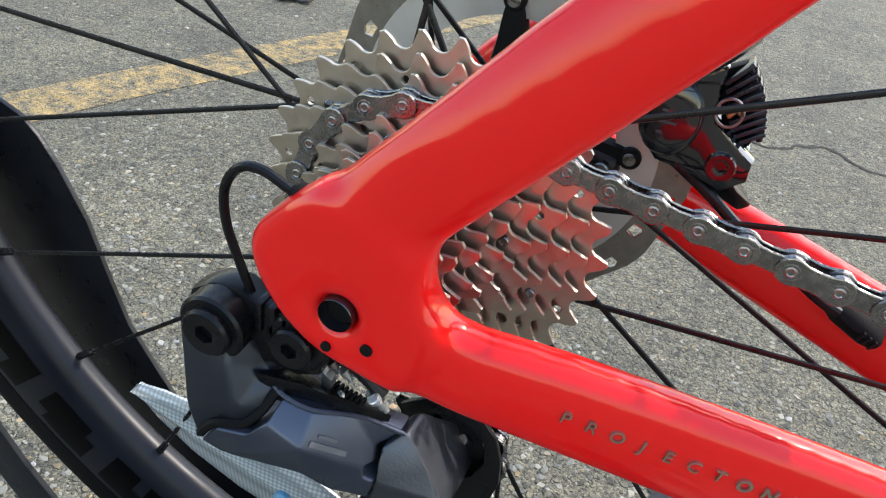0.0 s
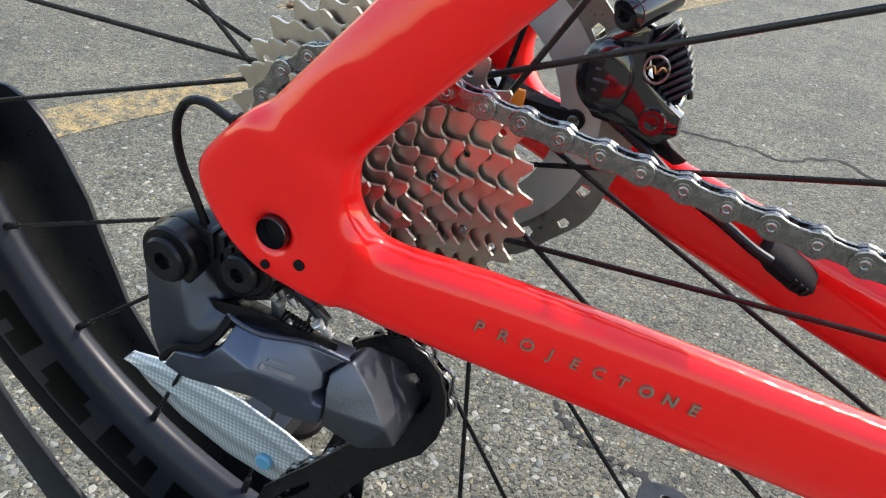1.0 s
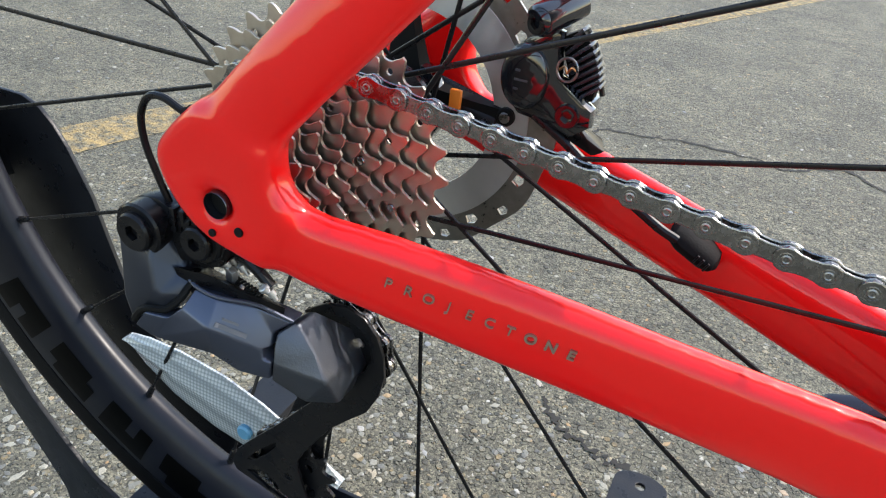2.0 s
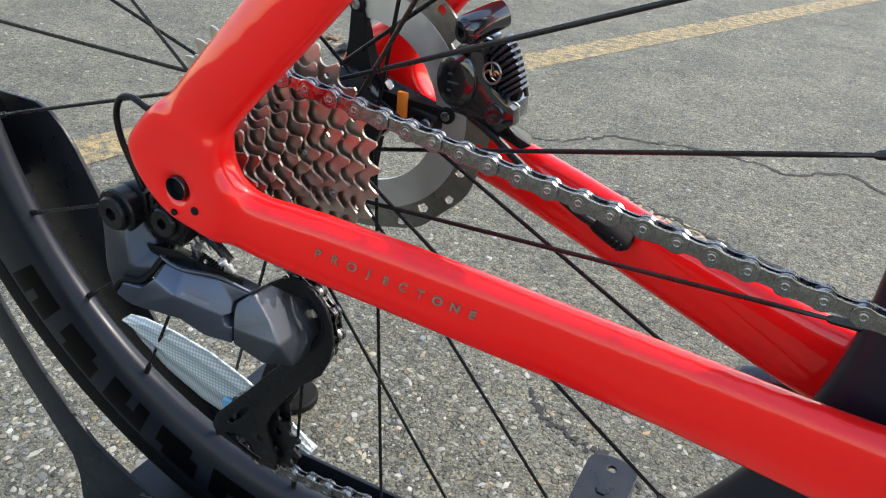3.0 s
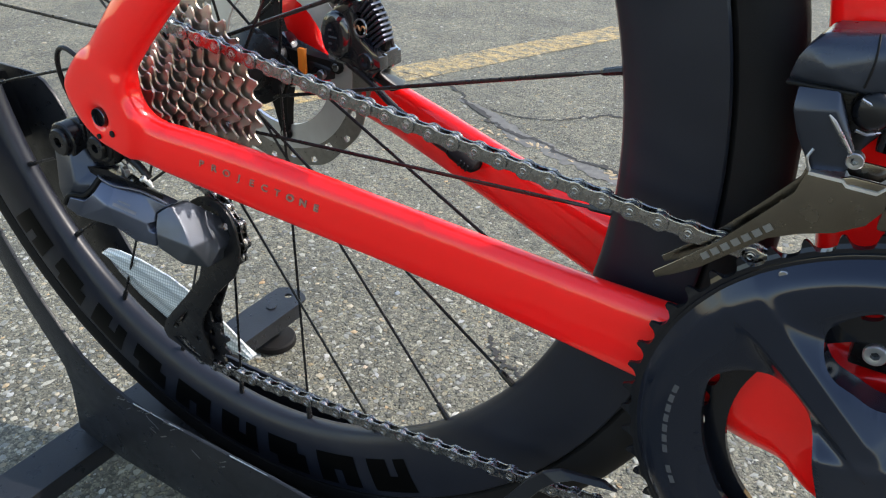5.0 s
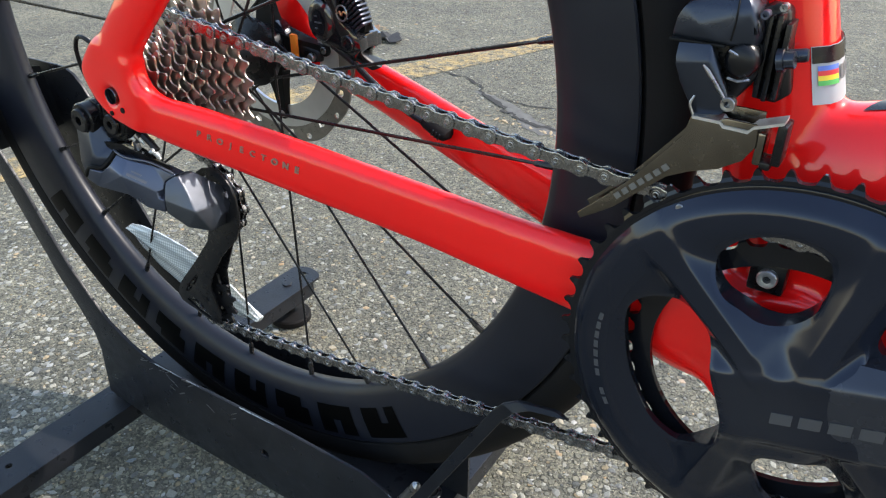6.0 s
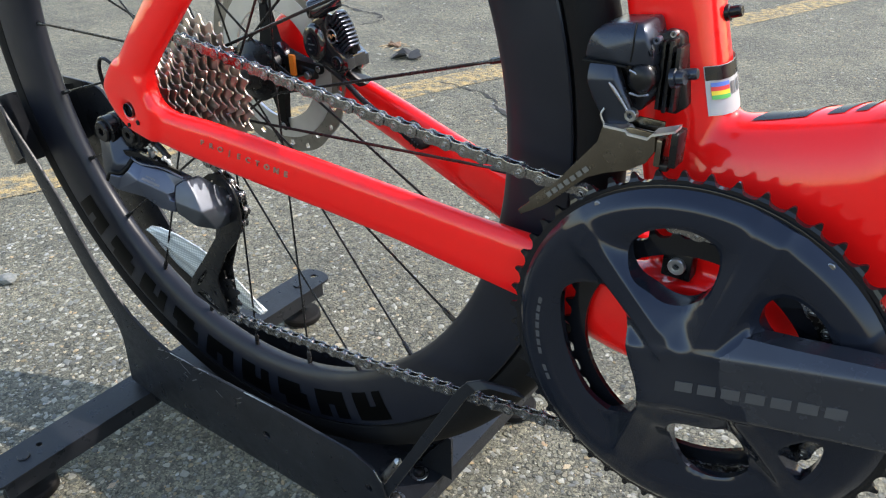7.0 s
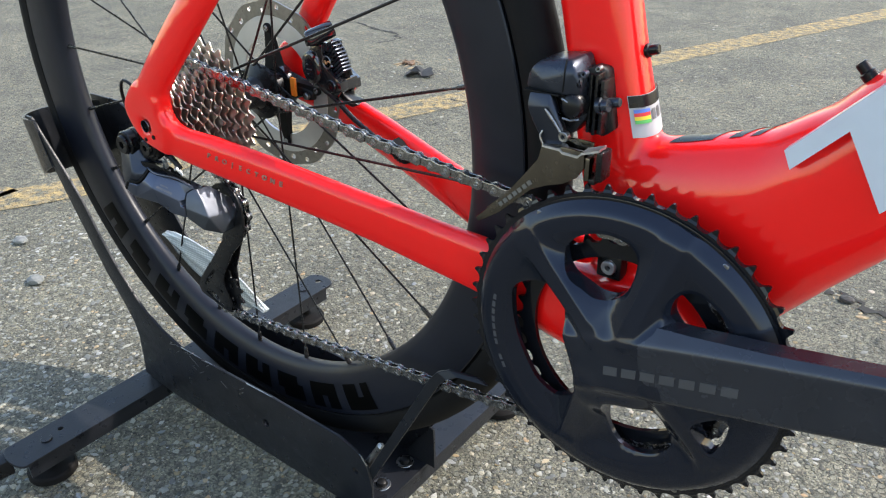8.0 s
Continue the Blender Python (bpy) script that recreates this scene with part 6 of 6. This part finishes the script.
        tube(bm, [a, ((a[0] + b[0]) / 2, (a[1] + b[1]) / 2 - 0.0008, (a[2] + b[2]) / 2 - 0.0008), b], 0.0006, 6)
        part("bright_edge", bm, BARE, fd)
    # cage: outer blade, inner blade, bridge
    blade = [(0.3004, 0.3988), (0.3022, 0.3962), (0.3100, 0.4012), (0.3184, 0.4072), (0.3290, 0.4175), (0.3402, 0.4282), (0.3500, 0.4332), (0.3613, 0.4372), (0.3700, 0.4430), (0.3740, 0.4500), (0.3735, 0.4593), (0.3608, 0.4596), (0.3540, 0.4570), (0.3464, 0.4580), (0.3444, 0.4489), (0.3340, 0.4352), (0.3225, 0.4207), (0.3110, 0.4090)]
    bm = bmesh.new()
    plate(bm, [blade], -0.0478, -0.0462, bevel=0.0005)
    outer = part("cage_outer", bm, GOLD_CAGE, fd, "pale polished outer cage blade")
    bm = bmesh.new()
    plate(bm, [[(x, z + 0.002) for x, z in blade]], -0.0362, -0.0348, bevel=0.0004)
    part("cage_inner", bm, GOLD_CAGE, fd)
    for x0, x1, z0, z1, mat in ((0.3805, 0.3845, 0.4430, 0.4605, BLACK), (0.3735, 0.3770, 0.4420, 0.4560, GOLD_CAGE), (0.3765, 0.3810, 0.4405, 0.4440, BLACK), (0.3480, 0.3580, 0.4540, 0.4566, BLACK)):
        bm = bmesh.new()
        box(bm, x0, x1, -0.0470, -0.0350, z0, z1, 0.0010)
        part("cage_bridge", bm, mat, fd)
    # maker's print on the blade as slim bars
    d = Vector((0.72, 0, 0.69))
    for k in range(7):
        c = Vector((0.3195, -0.0480, 0.4135)) + d * (0.0046 * k)
        bm = bmesh.new()
        box(bm, -0.0015, 0.0015, -0.00025, 0.0004, -0.0014, 0.0014, m=Matrix.Translation(c) @ Matrix.Rotation(radians(-44), 4, "Y"))
        part("print_bar", bm, LIGHT_PRINT, outer)


build_front_derailleur()


# ---- marks on frame, rim and crank ----
def build_marks():
    shell = frame_shell.evaluated_get(bpy.context.evaluated_depsgraph_get())
    # approval sticker on the seat tube
    def sticker(z0, z1, mat, y0=-0.0150, y1=0.0110, name="sticker", lift=0.0):
        bm = bmesh.new()
        rows = []
        for z in (z0, z1):
            row = []
            for k in range(7):
                y = y0 + (y1 - y0) * k / 6
                zz = z + 0.13 * y
                cx = 0.362 + (0.495 - zz) * 0.245
                hx = 0.0245 + (0.495 - zz) * 0.033
                u = min(0.999, abs(y) / 0.0178)
                x = cx + hx * (1 - u**2.2) ** (1 / 2.2) + 0.0017 + lift
                row.append(bm.verts.new((x, y, zz)))
            rows.append(row)
        for k in range(6):
            bm.faces.new((rows[0][k], rows[0][k + 1], rows[1][k + 1], rows[1][k]))
        return part(name, bm, mat, frame_shell)

    base = sticker(0.4625, 0.4862, WHITE)
    tagged(base, "white approval sticker with a rainbow patch")
    sticker(0.4795, 0.4860, BLACK, name="sticker_band", lift=0.0004)
    for z0, z1, c in ((0.4765, 0.4785, (0.10, 0.20, 0.60)), (0.4745, 0.4765, (0.75, 0.05, 0.05)), (0.4725, 0.4745, (0.85, 0.65, 0.05)), (0.4705, 0.4725, (0.10, 0.50, 0.12))):
        sticker(z0, z1, material("print_colour", c, 0.4, vary=0.05), -0.0140, -0.0070, "sticker_stripe", 0.0004)
    for y0, y1 in ((-0.0060, -0.0030), (-0.0015, 0.0012), (0.0030, 0.0045)):
        sticker(0.4715, 0.4775, GREY_PRINT, y0, y1, "print_bar", 0.0004)
    # bottle bolts
    for p, d in (((0.3848, 0.0, 0.5075), (0.95, 0, 0.26)), ((0.4955, 0.0, 0.5120), (-0.70, 0, 0.71))):
        bm = bmesh.new()
        u = Vector(d).normalized()
        c = Vector(p)
        tube(bm, [c - u * 0.004, c + u * 0.0005, c + u * 0.0010, c + u * 0.0055, c + u * 0.0062], [0.0040, 0.0040, 0.0030, 0.0030, 0.0024], 18)
        part("bottle_bolt", bm, BLACK, frame_shell)
    # pale letter shape on the side of the down tube: a slanted bar with a stem
    def side_patch(o, name, mat, label=""):
        bm = bmesh.new()
        plate(bm, [o], -0.0325, -0.0250)
        part(name, bm, mat, frame_shell, label, smooth=False)

    side_patch([(0.4725, 0.4777), (0.5650, 0.5785), (0.5700, 0.5700), (0.5226, 0.5190), (0.5433, 0.4830), (0.5193, 0.4566), (0.4986, 0.4928), (0.4767, 0.4686)], "frame_decal", PALE, "pale grey slanted shape painted on the down tube")
    def frame_top(x, y):
        """A point just above the upper edge of the fused frame shell."""
        hit_it, at, normal, index = shell.ray_cast(Vector((x, y, 0.53)), Vector((0, 0, -1)))
        return at + normal * 0.0004 if hit_it else Vector((x, y, 0.45))

    # dark stripes on the upper edge of the down tube
    for x0, x1 in ((0.4060, 0.4300), (0.4380, 0.4450), (0.4490, 0.4540)):
        bm = bmesh.new()
        rows = []
        for k in range(7):
            x = x0 + (x1 - x0) * k / 6
            rows.append([bm.verts.new(frame_top(x + 0.0012 * i, -0.0075 + 0.0022 * i)) for i in range(11)])
        for a, b in zip(rows, rows[1:]):
            for i in range(10):
                bm.faces.new((a[i], b[i], b[i + 1], a[i + 1]))
        part("stripe", bm, BLACK, frame_shell)
    # gloss shapes along the rim in place of the maker's letters
    def rim_mark(a0, a1, notch):
        bm = bmesh.new()
        rr = [(0.2825, 0.01235), (0.2870, 0.0132), (0.2915, 0.0137), (0.2960, 0.0140), (0.3010, 0.0141), (0.3060, 0.0141), (0.3100, 0.0139)]
        n = 10
        grid = [[bm.verts.new(AX + Vector((r * math.cos(a), -(y + 0.00035), r * math.sin(a)))) for r, y in rr] for a in (radians(a0 + (a1 - a0) * k / n) for k in range(n + 1))]
        for i in range(n):
            for j in range(6):
                if (i, j) not in notch:
                    bm.faces.new((grid[i][j], grid[i + 1][j], grid[i + 1][j + 1], grid[i][j + 1]))
        bmesh.ops.delete(bm, geom=[v for v in bm.verts if not v.link_faces], context="VERTS")
        part("rim_mark", bm, DECAL, rim)

    # one solid block a letter, notched from its outer or inner edge
    outer_cut = {(i, j) for i in (4, 5) for j in (3, 4, 5)}
    inner_cut = {(i, j) for i in (5, 6) for j in (0, 1, 2)}
    corner_cut = {(i, j) for i in (0, 1) for j in (4, 5)} | {(i, j) for i in (8, 9) for j in (0, 1)}
    for k, notch in enumerate((outer_cut, corner_cut, inner_cut, corner_cut, outer_cut, inner_cut, corner_cut, outer_cut, inner_cut)):
        a0 = 214.0 + 10.15 * k
        rim_mark(a0, a0 + 7.6, notch)
    # print on the crank arm and on the ring cover: bars of the letters' size
    arm_dir = radians(15.5)
    u, w = Vector((math.cos(arm_dir), 0, math.sin(arm_dir))), Vector((-math.sin(arm_dir), 0, math.cos(arm_dir)))
    crank = [o for o in bike.children if o.name.startswith("crank_arm")][0]
    for k in range(7):
        s = 0.0035 + 0.0116 * k
        bm = bmesh.new()
        plate(bm, [[(s, -0.0029), (s + 0.0088, -0.0029), (s + 0.0102, 0.0029), (s + 0.0014, 0.0029)]], -0.0002, 0.0004)
        for v in bm.verts:
            q = u * v.co.x + w * (v.co.z + 0.0012)
            v.co = Vector((q.x, -max(arm_row(v.co.x)[3], spider_height(q.x, q.z)) + v.co.y - 0.0002, q.z))
        part("print_bar", bm, DIM_PRINT, crank, smooth=False)
    ring = [o for o in bike.children if o.name.startswith("large_chainring")][0]
    for k in range(9):
        a = radians(173 + 4.0 * k + (4 if k > 6 else 0))
        bm = bmesh.new()
        box(bm, -0.0011, 0.0011, -0.0003, 0.0006, -0.0021, 0.0021, m=Matrix.Translation((0.0835 * math.cos(a), -0.0569, 0.0835 * math.sin(a))) @ Matrix.Rotation(-a, 4, "Y"))
        part("print_bar", bm, DIM_PRINT, ring, smooth=False)
    # battery bolt behind the crank spider
    bm = bmesh.new()
    box(bm, 0.3810, 0.3970, -0.0345, -0.0230, 0.3770, 0.3930, 0.0015)
    cover = part("service_cover", bm, BLACK, frame_shell)
    bolt_head(cover, "cover_bolt", (0.3895, -0.0372, 0.3855), 0.0046, 0.004, FIN, 0.42)


build_marks()
